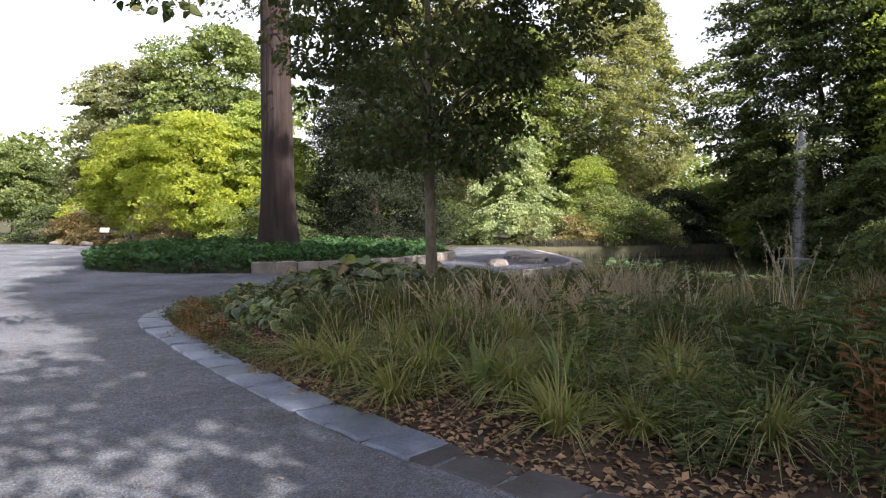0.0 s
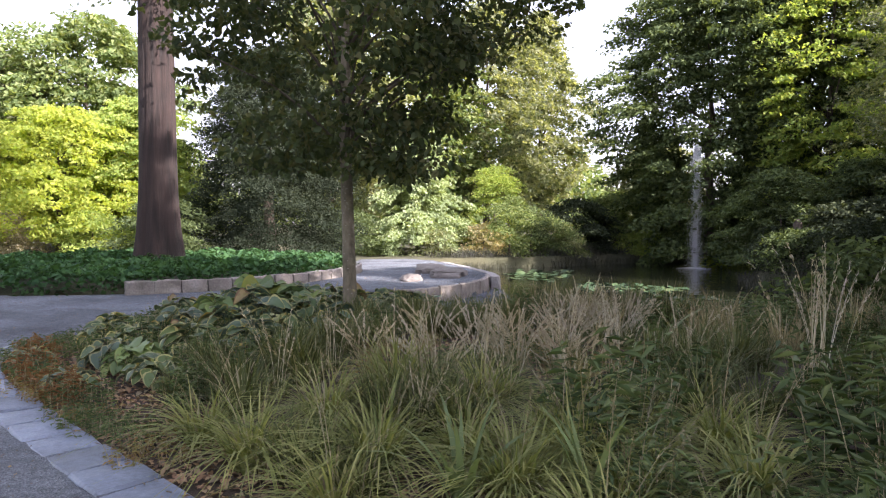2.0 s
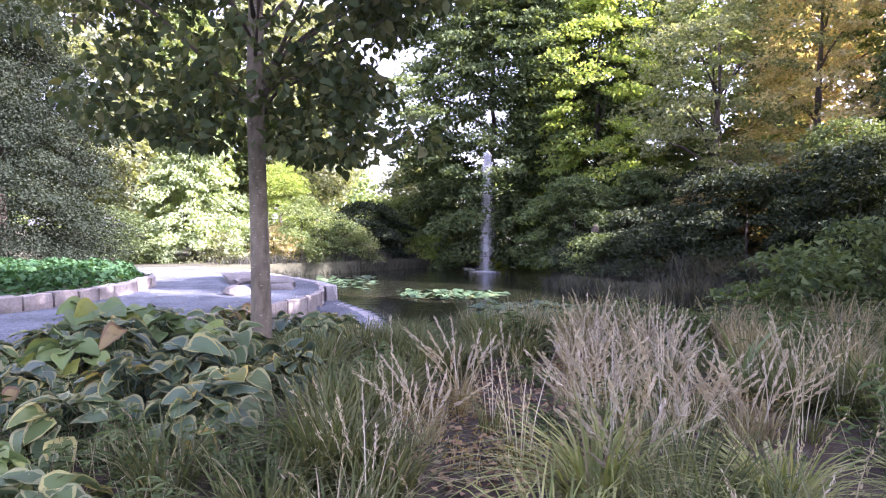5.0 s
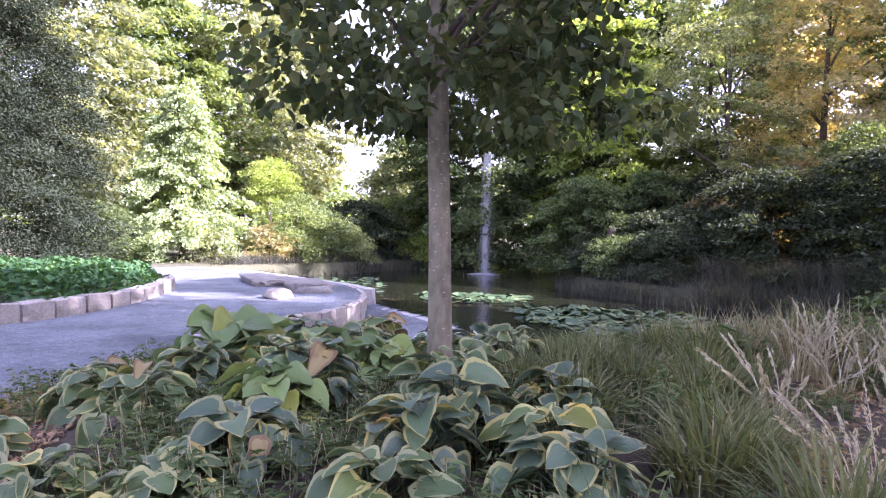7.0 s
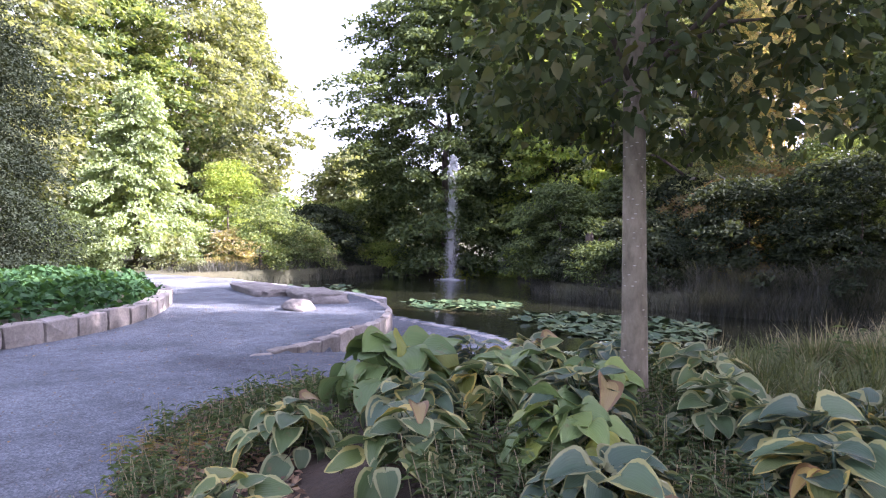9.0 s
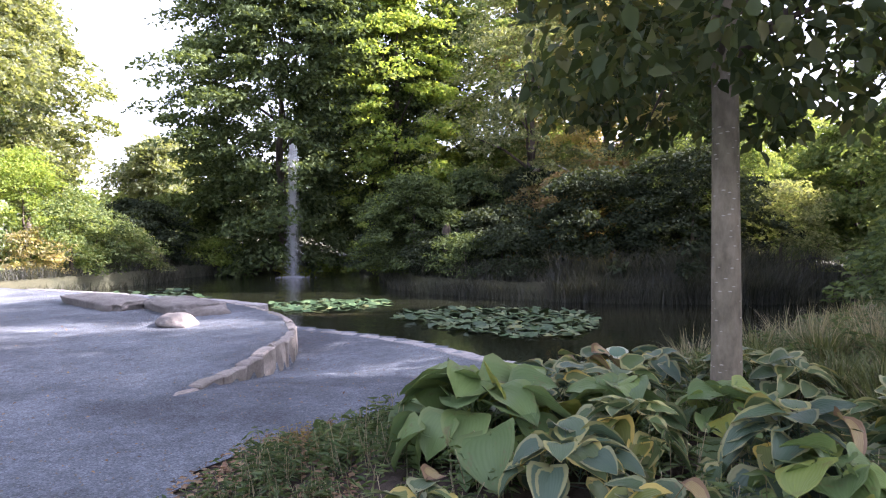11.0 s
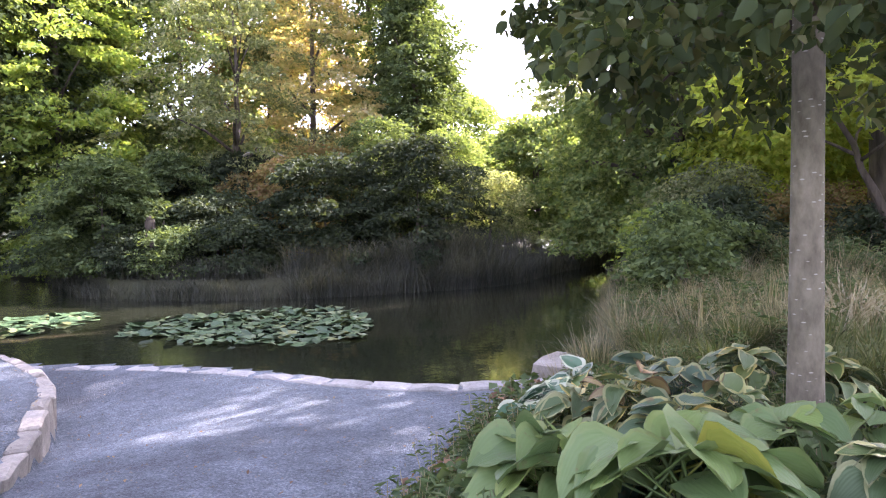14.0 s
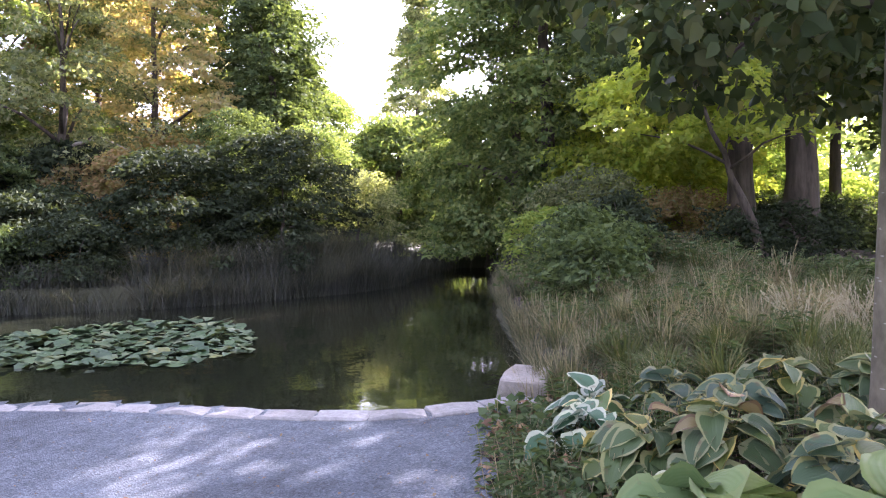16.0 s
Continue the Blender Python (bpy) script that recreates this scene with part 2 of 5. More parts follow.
m, n, b = mat("pond_water", 0.04)
b.inputs["Base Color"].default_value = (0.014, 0.016, 0.009, 1)
b.inputs["IOR"].default_value = 1.333
b.inputs["Specular IOR Level"].default_value = 1.0
pos = n.nodes.new("ShaderNodeNewGeometry").outputs["Position"]
dist = n.nodes.new("ShaderNodeVectorMath")
dist.operation = "DISTANCE"
n.links.new(pos, dist.inputs[0])
dist.inputs[1].default_value = (20.2, 33.3, -0.6)
mr = n.nodes.new("ShaderNodeMapRange")
n.links.new(dist.outputs["Value"], mr.inputs[0])
mr.inputs[1].default_value, mr.inputs[2].default_value = 9.0, 21.0
mr.inputs[3].default_value, mr.inputs[4].default_value = 1.0, 0.12
hgt = n.nodes.new("ShaderNodeMath")
hgt.operation = "MULTIPLY"
n.links.new(noise_tex(n, 2.6, 3), hgt.inputs[0])
n.links.new(mr.outputs[0], hgt.inputs[1])
bump(n, b, hgt.outputs[0], 1.0, 0.035)
# brown streak painted in where the sun strikes the murky water
streak_pos = n.nodes.new("ShaderNodeMapping")
streak_pos.inputs["Location"].default_value = (-14.0, -13.2, 0)
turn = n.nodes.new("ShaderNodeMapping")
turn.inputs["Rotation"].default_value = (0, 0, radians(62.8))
n.links.new(pos, streak_pos.inputs[0])
n.links.new(streak_pos.outputs[0], turn.inputs[0])
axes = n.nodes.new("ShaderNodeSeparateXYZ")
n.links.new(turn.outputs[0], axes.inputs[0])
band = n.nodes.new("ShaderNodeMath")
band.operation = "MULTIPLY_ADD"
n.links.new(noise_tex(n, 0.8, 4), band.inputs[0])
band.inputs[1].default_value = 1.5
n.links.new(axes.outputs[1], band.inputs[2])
sun_streak = ramp(n, band.outputs[0], [(0.3, (0, 0, 0)), (0.65, (0.5, 0.5, 0.5)), (0.78, (0.4, 0.4, 0.4)), (0.95, (0, 0, 0))])
n.links.new(mixed(n, (0.014, 0.016, 0.009), (0.13, 0.10, 0.05), sun_streak), b.inputs["Base Color"])
WATER = m

m, n, b = mat("fountain_spray", 0.15)
b.inputs["Base Color"].default_value = (0.95, 0.96, 0.98, 1)
b.inputs["Transmission Weight"].default_value = 0.0
b.inputs["IOR"].default_value = 1.333
glow = n.nodes.new("ShaderNodeBsdfTranslucent")
glow.inputs[0].default_value = (0.95, 0.96, 0.98, 1)
blend = n.nodes.new("ShaderNodeMixShader")
n.links.new(b.outputs[0], blend.inputs[1])
n.links.new(glow.outputs[0], blend.inputs[2])
n.links.new(blend.outputs[0], n.nodes["Material Output"].inputs[0])
SPRAY = m
PALE_RIND = surface("pale_rind", [(0.3, (0.42, 0.46, 0.26)), (0.7, (0.55, 0.57, 0.36))], 20, 90, 0.55, 0.2, 0.002)
LILY = leaf_mat("lily_pad", [(0.046, 0.0912, 0.037), (0.0805, 0.138, 0.0522), (0.115, 0.172, 0.0731), (0.184, 0.218, 0.094)], 0.1, 0.45, 0.8, 0.25)
m, n, b = mat("lily_leaf", 0.5)
rnd = n.nodes.new("ShaderNodeObjectInfo").outputs["Random"]
c = ramp(n, rnd, [(0.0, (0.03, 0.062, 0.028)), (0.5, (0.055, 0.10, 0.042)), (0.88, (0.09, 0.14, 0.058)), (1.0, (0.19, 0.19, 0.07))])
n.links.new(mixed(n, c, ramp(n, noise_tex(n, 9, 4), [(0.3, (0.6, 0.6, 0.6)), (0.7, (1.2, 1.2, 1.2))]), 0.8, "MULTIPLY"), b.inputs["Base Color"])
b.inputs["Specular IOR Level"].default_value = 0.22
LILY_LEAF = m
m, n, b = mat("white_sign", 0.5)
b.inputs["Base Color"].default_value = (0.75, 0.75, 0.73, 1)
WHITE = m
m, n, b = mat("dark_metal", 0.5, 0.6)
b.inputs["Base Color"].default_value = (0.06, 0.06, 0.065, 1)
METAL = m


# ---- building helpers ----
def link_mesh(name, me, material, parent=None, label=""):
    me.materials.append(material)
    ob = new(name, me)
    if parent is not None:
        ob.parent = parent
    if label:
        tagged(ob, label)
    return ob


def part(name, bm, material, parent=None, label="", smooth=True):
    me = bpy.data.meshes.new(name)
    bm.to_mesh(me)
    bm.free()
    if smooth:
        me.shade_smooth()
    return link_mesh(name, me, material, parent, label)


def mesh_np(name, verts, faces):
    me = bpy.data.meshes.new(name)
    if isinstance(faces, np.ndarray):
        k = faces.shape[1]
        me.vertices.add(len(verts))
        me.vertices.foreach_set("co", np.ascontiguousarray(verts, dtype=np.float32).ravel())
        me.loops.add(faces.size)
        me.loops.foreach_set("vertex_index", np.ascontiguousarray(faces, dtype=np.int32).ravel())
        me.polygons.add(len(faces))
        me.polygons.foreach_set("loop_start", np.arange(0, faces.size, k, dtype=np.int32))
        me.update(calc_edges=True)
    else:
        me.from_pydata(verts.tolist() if hasattr(verts, "tolist") else verts, [], faces)
        me.update()
    return me


def thing(name, x, y, z, label, category, group="", kind=""):
    e = new(name)
    e.location = (x, y, z)
    return tagged(e, label, category, group, kind)


def tube(points, radii, sides=8, wobble=0.0, seed=0):
    """A tapered tube along points, as a bmesh."""
    bm = bmesh.new()
    rg = random.Random(seed)
    rings = []
    pts = [Vector(p) for p in points]
    for i, (p, r) in enumerate(zip(pts, radii)):
        d = (pts[min(i + 1, len(pts) - 1)] - pts[max(i - 1, 0)]).normalized()
        a = d.orthogonal().normalized() if abs(d.z) < 0.9 else (Vector((1, 0, 0)) - d * d.x).normalized()
        c = d.cross(a)
        ring = []
        for k in range(sides):
            th = 2 * math.pi * k / sides
            rr = r * (1 + rg.uniform(-wobble, wobble))
            ring.append(bm.verts.new(p + a * math.cos(th) * rr + c * math.sin(th) * rr))
        rings.append(ring)
    for u, v in zip(rings, rings[1:]):
        for k in range(sides):
            bm.faces.new((u[k], u[(k + 1) % sides], v[(k + 1) % sides], v[k]))
    bm.faces.new(rings[-1])
    bm.faces.new(list(reversed(rings[0])))
    return bm


def leaf_cloud(rng, pos, size, aspect=0.5, up=0.5, droop=0.2, out=None, six=False):
    """Folded leaves at pos (n,3): vertices and faces. up: how far they lie flat; out: unit vectors to point along."""
    nn = len(pos)
    d = rng.normal(size=(nn, 3))
    if out is not None:
        d = d * 0.6 + out
    d[:, 2] = d[:, 2] * (1 - up) - droop
    d /= np.linalg.norm(d, axis=1, keepdims=True)
    nrm = rng.normal(size=(nn, 3)) * (1 - up)
    nrm[:, 2] += up + 0.15
    side = np.cross(d, nrm)
    side /= np.linalg.norm(side, axis=1, keepdims=True) + 1e-9
    nrm = np.cross(side, d)
    s = size * rng.uniform(0.65, 1.3, (nn, 1))
    w = s * aspect * 0.5
    lift = nrm * s * 0.10
    base, tip = pos - d * s * 0.5, pos + d * s * 0.5 - nrm * s * 0.12
    if six == "tri":
        v = np.stack([base, pos + d * s * 0.1 + side * w * 1.25 + lift, tip - side * w * 0.5], 1)
        f = np.arange(nn * 3).reshape(-1, 3)
    elif six:
        a, e = pos - d * s * 0.22, pos + d * s * 0.12
        v = np.stack([base, a + side * w + lift, e + side * w * 0.9 + lift, tip, e - side * w * 0.9 + lift, a - side * w + lift], 1)
        i = np.arange(nn)[:, None] * 6
        f = np.concatenate([i + np.array([[0, 1, 2, 3]]), i + np.array([[0, 3, 4, 5]])], 0)
    else:
        v = np.stack([base, pos + side * w + lift, tip, pos - side * w + lift], 1)
        i = np.arange(nn)[:, None] * 4
        f = np.concatenate([i + np.array([[0, 1, 2]]), i + np.array([[0, 2, 3]])], 0)
    return v.reshape(-1, 3), f


def clump_points(rng, centres, radii, per, flat=0.65):
    """Leaf places round clump centres, and the way out of each clump."""
    k = len(centres)
    u = rng.normal(size=(k, per, 3))
    u /= np.linalg.norm(u, axis=2, keepdims=True)
    r = rng.uniform(0.25, 1.0, (k, per, 1)) ** 0.5
    off = u * r * radii[:, None, None]
    off[:, :, 2] *= flat
    return (centres[:, None, :] + off).reshape(-1, 3), u.reshape(-1, 3)


def crown_centres(rng, shape, r, z0, z1, count):
    """Clump centres of a crown over the origin. shape: round, cone, column or vase."""
    h = rng.uniform(0, 1, count)
    th = rng.uniform(0, 2 * math.pi, count)
    turn = rng.uniform(0, 6.28)
    lump = (1 + 0.26 * np.sin(th * 3 + h * 5 + turn) + 0.2 * np.sin(th * 5 - h * 9 + 1 + turn)) * rng.uniform(0.85, 1.15, count)
    if shape == "cone":
        h = h ** 1.35
        env = (1 - h) ** 0.8 + 0.04
    elif shape == "column":
        env = np.clip(np.minimum(h * 5, (1 - h) * 2.2), 0.15, 1)
    elif shape == "dome":
        env = np.sqrt(np.clip(1 - (h * 0.95) ** 2, 0, 1))
    else:
        env = np.sqrt(np.clip(1 - ((h - 0.42) / 0.60) ** 2, 0.02, 1))
    rad = r * env * lump * rng.uniform(0.35, 1.0, count) ** 0.45
    return np.stack([rad * np.cos(th), rad * np.sin(th), z0 + (z1 - z0) * h], 1)


def spray_points(rng, centres, radii, per, axis, droop):
    """Leaf places in flat sprays that reach out from the axis and hang at their ends; also the way each leaf points."""
    k = len(centres)
    o = centres.copy()
    o[:, :2] -= axis
    o[:, 2] = 0
    o += rng.normal(0, 0.35, (k, 3)) * (np.linalg.norm(o, axis=1, keepdims=True) + 0.3)
    o[:, 2] = 0
    o /= np.linalg.norm(o, axis=1, keepdims=True) + 1e-9
    side = np.stack([-o[:, 1], o[:, 0], np.zeros(k)], 1)
    u = rng.normal(size=(k, per, 3))
    u /= np.linalg.norm(u, axis=2, keepdims=True)
    u *= rng.uniform(0.1, 1.0, (k, per, 1)) ** 0.45
    r = radii[:, None, None]
    run = u[:, :, 0:1] * 1.35
    off = (o[:, None] * run + side[:, None] * u[:, :, 1:2] * 0.95) * r
    off[:, :, 2:3] += u[:, :, 2:3] * 0.34 * r - droop * r * (run + 0.35 * u[:, :, 1:2] ** 2)
    way = o[:, None] * 0.8 + side[:, None] * u[:, :, 1:2] + np.zeros((k, per, 3))
    return (centres[:, None, :] + off).reshape(-1, 3), way.reshape(-1, 3)


def crown_mesh(name, rng, shape, r, z0, z1, count, cr, per, size, aspect, up, droop, six=False, lean=(0, 0)):
    c = crown_centres(rng, shape, r, z0, z1, count)
    c[:, 0] += lean[0] * c[:, 2]
    c[:, 1] += lean[1] * c[:, 2]
    rad = cr * rng.uniform(0.6, 1.35, count)
    p, o = spray_points(rng, c, rad, per, np.array(lean)[None] * c[:, 2:3], droop)
    v, f = leaf_cloud(rng, p, size, aspect, up, droop, o * 0.8, six)
    return mesh_np(name, v, f), c


def tree(name, x, y, z, label, shape, r, z0, z1, trunk_r, leaf, bark, count=170, cr=0.9, per=55, size=0.2, aspect=0.5,
         up=0.35, droop=0.25, limbs=7, seed=1, lean=(0, 0), six=False, trunk_top=0.75, category="tree", group=""):
    rng, rg = np.random.default_rng(seed), random.Random(seed)
    t = thing(name, x, y, z, label, category, group)
    me, c = crown_mesh("crown", rng, shape, r, z0, z1, count, cr, per, size, aspect, up, droop, six, lean)
    link_mesh("crown", me, leaf, t)
    top = z0 + (z1 - z0) * trunk_top
    steps = 9
    axis = [Vector((lean[0] * top * s / steps + rg.uniform(-1, 1) * trunk_r * 0.35 * (s > 0), lean[1] * top * s / steps + rg.uniform(-1, 1) * trunk_r * 0.35 * (s > 0), top * s / steps - 0.15 * (s == 0))) for s in range(steps + 1)]
    rad = [trunk_r * (1.35 if s == 0 else 1 - 0.82 * s / steps) for s in range(steps + 1)]
    part("trunk", tube(axis, rad, 12, 0.08, seed), bark, t)
    order = sorted(range(len(c)), key=lambda i: rg.random())[:limbs]
    for i in order:
        end = Vector(c[i])
        k = min(max((end.z * 0.75) / top, 0.15), 0.95)
        j = k * steps
        a = axis[int(j)].lerp(axis[min(int(j) + 1, steps)], j % 1)
        mid = a.lerp(end, 0.5) + Vector((0, 0, 0.08 * (end - a).length))
        r0 = max(trunk_r * (1 - 0.8 * k) * 0.6, 0.015)
        part("limb", tube([a, a.lerp(mid, 0.5) + Vector((rg.uniform(-.1, .1), rg.uniform(-.1, .1), 0)), mid, end], [r0, r0 * 0.8, r0 * 0.6, r0 * 0.2], 6, 0.1, i), bark, t)
    return t


def blades(rng, nblade, spread, height, width, arch, flop=0.5, segs=4):
    """Grass blades that rise from a tuft and bend outwards."""
    th = rng.uniform(0, 2 * math.pi, nblade)
    b0 = np.stack([np.cos(th), np.sin(th), np.zeros(nblade)], 1) * spread * rng.uniform(0, 1, (nblade, 1)) ** 0.6
    th2 = th + rng.normal(0, 0.6, nblade)
    d = np.stack([np.cos(th2), np.sin(th2), np.zeros(nblade)], 1)
    sd = np.stack([-np.sin(th2), np.cos(th2), np.zeros(nblade)], 1)
    h = height * rng.uniform(0.55, 1.15, nblade)
    a = arch * rng.uniform(0.3, 1.3, nblade)
    rows = []
    for s in range(segs + 1):
        q = s / segs
        p = b0 + d * (a * h * q ** 1.7)[:, None]
        p[:, 2] += h * (q - flop * np.minimum(a, 1.4) * q ** 2.6)
        w = width * (1 - q ** 2) * 0.5 + width * 0.04
        rows += [p - sd * w, p + sd * w]
    v = np.stack(rows, 1)
    k = 2 * (segs + 1)
    i = np.arange(nblade)[:, None] * k
    f = np.concatenate([i + np.array([[2 * s, 2 * s + 1, 2 * s + 3, 2 * s + 2]]) for s in range(segs)], 0)
    return v.reshape(-1, 3), f


def inside(poly, x, y):
    """For arrays x, y: true within the polygon."""
    r = np.zeros(np.shape(x), bool)
    for (x0, y0), (x1, y1) in zip(poly, poly[1:] + poly[:1]):
        if y0 != y1:
            r ^= ((y0 > y) != (y1 > y)) & (x < (x1 - x0) * (y - y0) / (y1 - y0) + x0)
    return r


def sdist(poly, x, y, closed=True):
    """Distance to the polygon's line; positive within when closed."""
    best = np.full(np.shape(x), 1e9)
    pairs = list(zip(poly, poly[1:] + (poly[:1] if closed else [])))
    for (x0, y0), (x1, y1) in pairs if closed else pairs:
        dx, dy = x1 - x0, y1 - y0
        q = np.clip(((x - x0) * dx + (y - y0) * dy) / max(dx * dx + dy * dy, 1e-9), 0, 1)
        best = np.minimum(best, np.hypot(x - x0 - q * dx, y - y0 - q * dy))
    return np.where(inside(poly, x, y), best, -best) if closed else best


def smooth(a, lo, hi):
    q = np.clip((a - lo) / (hi - lo), 0, 1)
    return q * q * (3 - 2 * q)


def along(line, step):
    """Points and headings at even steps along a polyline."""
    out, carry = [], 0.0
    for (x0, y0), (x1, y1) in zip(line, line[1:]):
        L = math.hypot(x1 - x0, y1 - y0)
        s = carry
        while s < L:
            out.append((x0 + (x1 - x0) * s / L, y0 + (y1 - y0) * s / L, math.atan2(y1 - y0, x1 - x0)))
            s += step
        carry = s - L
    return out


def rounded(line, times=2):
    """The polyline with its corners cut."""
    for _ in range(times):
        out = [line[0]]
        for (x0, y0), (x1, y1) in zip(line, line[1:]):
            out += [(0.75 * x0 + 0.25 * x1, 0.75 * y0 + 0.25 * y1), (0.25 * x0 + 0.75 * x1, 0.25 * y0 + 0.75 * y1)]
        line = out + [line[-1]]
    return line


# ---- the plan ----
KERB_LINE = [(2.6, 1.9), (1.2, 3.2), (0.02, 4.33), (-0.55, 4.89), (-1.1, 5.52), (-1.98, 6.74), (-2.77, 7.93), (-3.4, 8.95), (-3.86, 9.67), (-4.25, 10.4), (-4.42, 11.0), (-4.42, 11.6), (-4.25, 12.1)]
BED = KERB_LINE + [(-3.75, 13.1), (-3.0, 14.3), (-2.2, 15.0), (-1.3, 15.2), (-0.4, 14.45), (0.7, 14.1), (1.7, 13.65), (2.3, 13.2), (2.7, 12.9), (4.0, 12.3), (6.1, 11.7), (7.8, 11.2), (11.0, 10.4), (17.7, 8.0), (25.0, 4.5), (24.0, -6.0), (9.0, -5.0), (4.2, 0.2)]
EDGE_LINE = [(2.52, 13.2), (2.45, 13.7), (2.5, 14.2), (2.65, 14.7), (3.0, 15.4), (3.6, 16.35), (4.05, 17.4), (4.35, 18.4), (4.6, 19.5)]
TERRACE_LINE = [(-0.6, 16.79), (-0.07, 16.94), (0.78, 17.22), (1.6, 17.55), (2.4, 18.0), (3.1, 18.6), (3.75, 19.35), (4.3, 20.2), (4.8, 21.2), (5.1, 22.2)]
POND = EDGE_LINE + [(5.0, 21.0), (5.3, 22.5), (5.6, 26.0), (5.6, 30.0), (5.9, 34.2), (8.4, 34.7), (12.7, 35.4), (17.0, 37.5), (23.5, 39.2), (27.5, 35.3), (24.0, 30.0), (19.0, 26.5), (16.6, 24.6), (15.8, 23.2), (15.3, 19.7), (16.2, 15.8), (17.5, 13.0), (19.0, 11.3), (26.0, 7.0), (25.0, 4.5), (17.7, 8.0), (11.0, 10.4), (7.8, 11.2), (6.1, 11.7), (4.0, 12.3)]
WALL_LINE = [(-9.6, 20.6), (-9.2, 19.6), (-8.2, 18.9), (-7.0, 18.45), (-5.5, 18.3), (-4.2, 18.4), (-2.8, 18.95), (-2.0, 19.45), (-1.24, 19.95), (-0.45, 20.7), (0.2, 21.65), (0.75, 22.6), (1.2, 23.6), (1.4, 24.8)]
COVER = WALL_LINE + [(1.0, 27.5), (-2.0, 29.5), (-6.5, 30.0), (-9.5, 27.5), (-10.2, 23.5)]
GRAVEL_OUT = [(-26, -12), (3.2, -12), (3.6, -5.0), (4.2, 0.2)] + [p for p in BED[:22]] + [(2.5, 13.4)] + EDGE_LINE[1:] + [(5.0, 21.0), (5.3, 22.5), (5.5, 26.0), (5.4, 31.0), (4.6, 32.6), (2.5, 32.4), (1.6, 28.0)] + list(reversed(WALL_LINE)) + [(-11.2, 24.5), (-14, 32.5), (-18, 35), (-24, 34), (-26, 28)]
WATER_Z = -0.6


def ground_h(x, y, gravel=True):
    """Height of the soil, and of the ground that lies under the gravel."""
    x, y = np.asarray(x, float), np.asarray(y, float)
    z = np.full(x.shape, -0.03)
    bed = sdist(BED, x, y)
    z = z + 0.30 * smooth(bed, 0.0, 2.2) + 0.4 * smooth(np.minimum(bed, (x - 3) * 0.6), 1.5, 6.0) * smooth(-y, -8.0, -4.0)
    z = z + 0.26 * smooth(sdist(COVER, x, y), 0.1, 0.5)
    far = np.hypot(x - 6, y - 20)
    z = z + 0.35 * smooth(y, 36, 45) + 1.2 * smooth(far, 45, 90)
    z = z + 0.25 * smooth(x - 0.3 * y, 12, 18) * smooth(y, 8, 14)
    pond = sdist(POND, x, y)
    z = np.where(pond > -1.6, z * smooth(-pond, -0.1, 1.6) - 0.06 * smooth(pond, -1.6, 0), z)
    z = z - 0.95 * smooth(pond, -0.35, 0.12) - 0.5 * smooth(pond, 0.3, 3.0)
    if gravel:
        z = z - 0.45 * smooth(sdist(GRAVEL_OUT, x, y), -0.25, 0.15)
    return z


def side_of_terrace(x, y):
    """Positive on the raised terrace, negative on the lower ramp."""
    lower = [(-0.6, 16.79)] + TERRACE_LINE[1:] + [(6.5, 22.2), (7, 12), (-0.6, 12)]
    return np.where(inside(lower, x, y), -1.0, 1.0)


def path_h(x, y):
    """Height of the gravel."""
    x, y = np.asarray(x, float), np.asarray(y, float)
    q = smooth((x + 0.6) * 0.92 + (y - 16.8) * 0.38, -0.3, 2.4)
    d = sdist(TERRACE_LINE, x, y, False)
    up = 0.10 * q * np.exp(-d / 4)
    dn = -0.24 * q * np.exp(-d / 2.2) - 0.05 * smooth(x, 0.5, 2.5)
    return np.where(side_of_terrace(x, y) > 0, up, dn)


# ---- ground, path and water ----
def grid_mesh(name, xs, ys, zf, keep=None):
    X, Y = np.meshgrid(xs, ys)
    Z = zf(X, Y)
    v = np.stack([X, Y, Z], -1).reshape(-1, 3)
    nx, ny = len(xs), len(ys)
    i, j = np.meshgrid(np.arange(nx - 1), np.arange(ny - 1))
    a = (j * nx + i).ravel()
    f = np.stack([a, a + 1, a + nx + 1, a + nx], 1)
    if keep is not None:
        cx, cy = v[f, 0].mean(1), v[f, 1].mean(1)
        f = f[keep(cx, cy)]
        used = np.unique(f)
        back = np.zeros(len(v), int)
        back[used] = np.arange(len(used))
        v, f = v[used], back[f]
    me = mesh_np(name, v, f)
    me.shade_smooth()
    return me


def spaced(lo, hi, fine_lo, fine_hi, step):
    a = np.arange(fine_lo, fine_hi, step)
    left = fine_lo - np.cumsum(step * 1.35 ** np.arange(1, 40))
    right = fine_hi + np.cumsum(step * 1.35 ** np.arange(0, 40))
    return np.concatenate([left[left > lo][::-1], a, right[right < hi]])


tagged(link_mesh("ground", grid_mesh("ground", spaced(-900, 900, -12, 30, 0.3), spaced(-900, 900, -6, 42, 0.3), ground_h), MUD),
       "dark earthy ground with sparse low growth", "ground", kind="structure")


def path_z(x, y):
    return path_h(x, y) + 0.012


tagged(link_mesh("path", grid_mesh("path", np.arange(-26, 8, 0.14), np.arange(-14, 35, 0.14), path_z, lambda x, y: sdist(GRAVEL_OUT, x, y) > -0.12), GRAVEL),
       "pale grey compacted gravel path with leaf litter", "path", kind="structure")
bm = bmesh.new()
bm.faces.new([bm.verts.new((x, y, WATER_Z)) for x, y in [(1, 11.5), (1.9, 20), (3.2, 36), (12, 38), (24, 42), (31, 36), (29, 28), (23, 22), (26, 12), (32, 6), (26, 1), (10, 7)]])
bmesh.ops.triangulate(bm, faces=bm.faces[:])
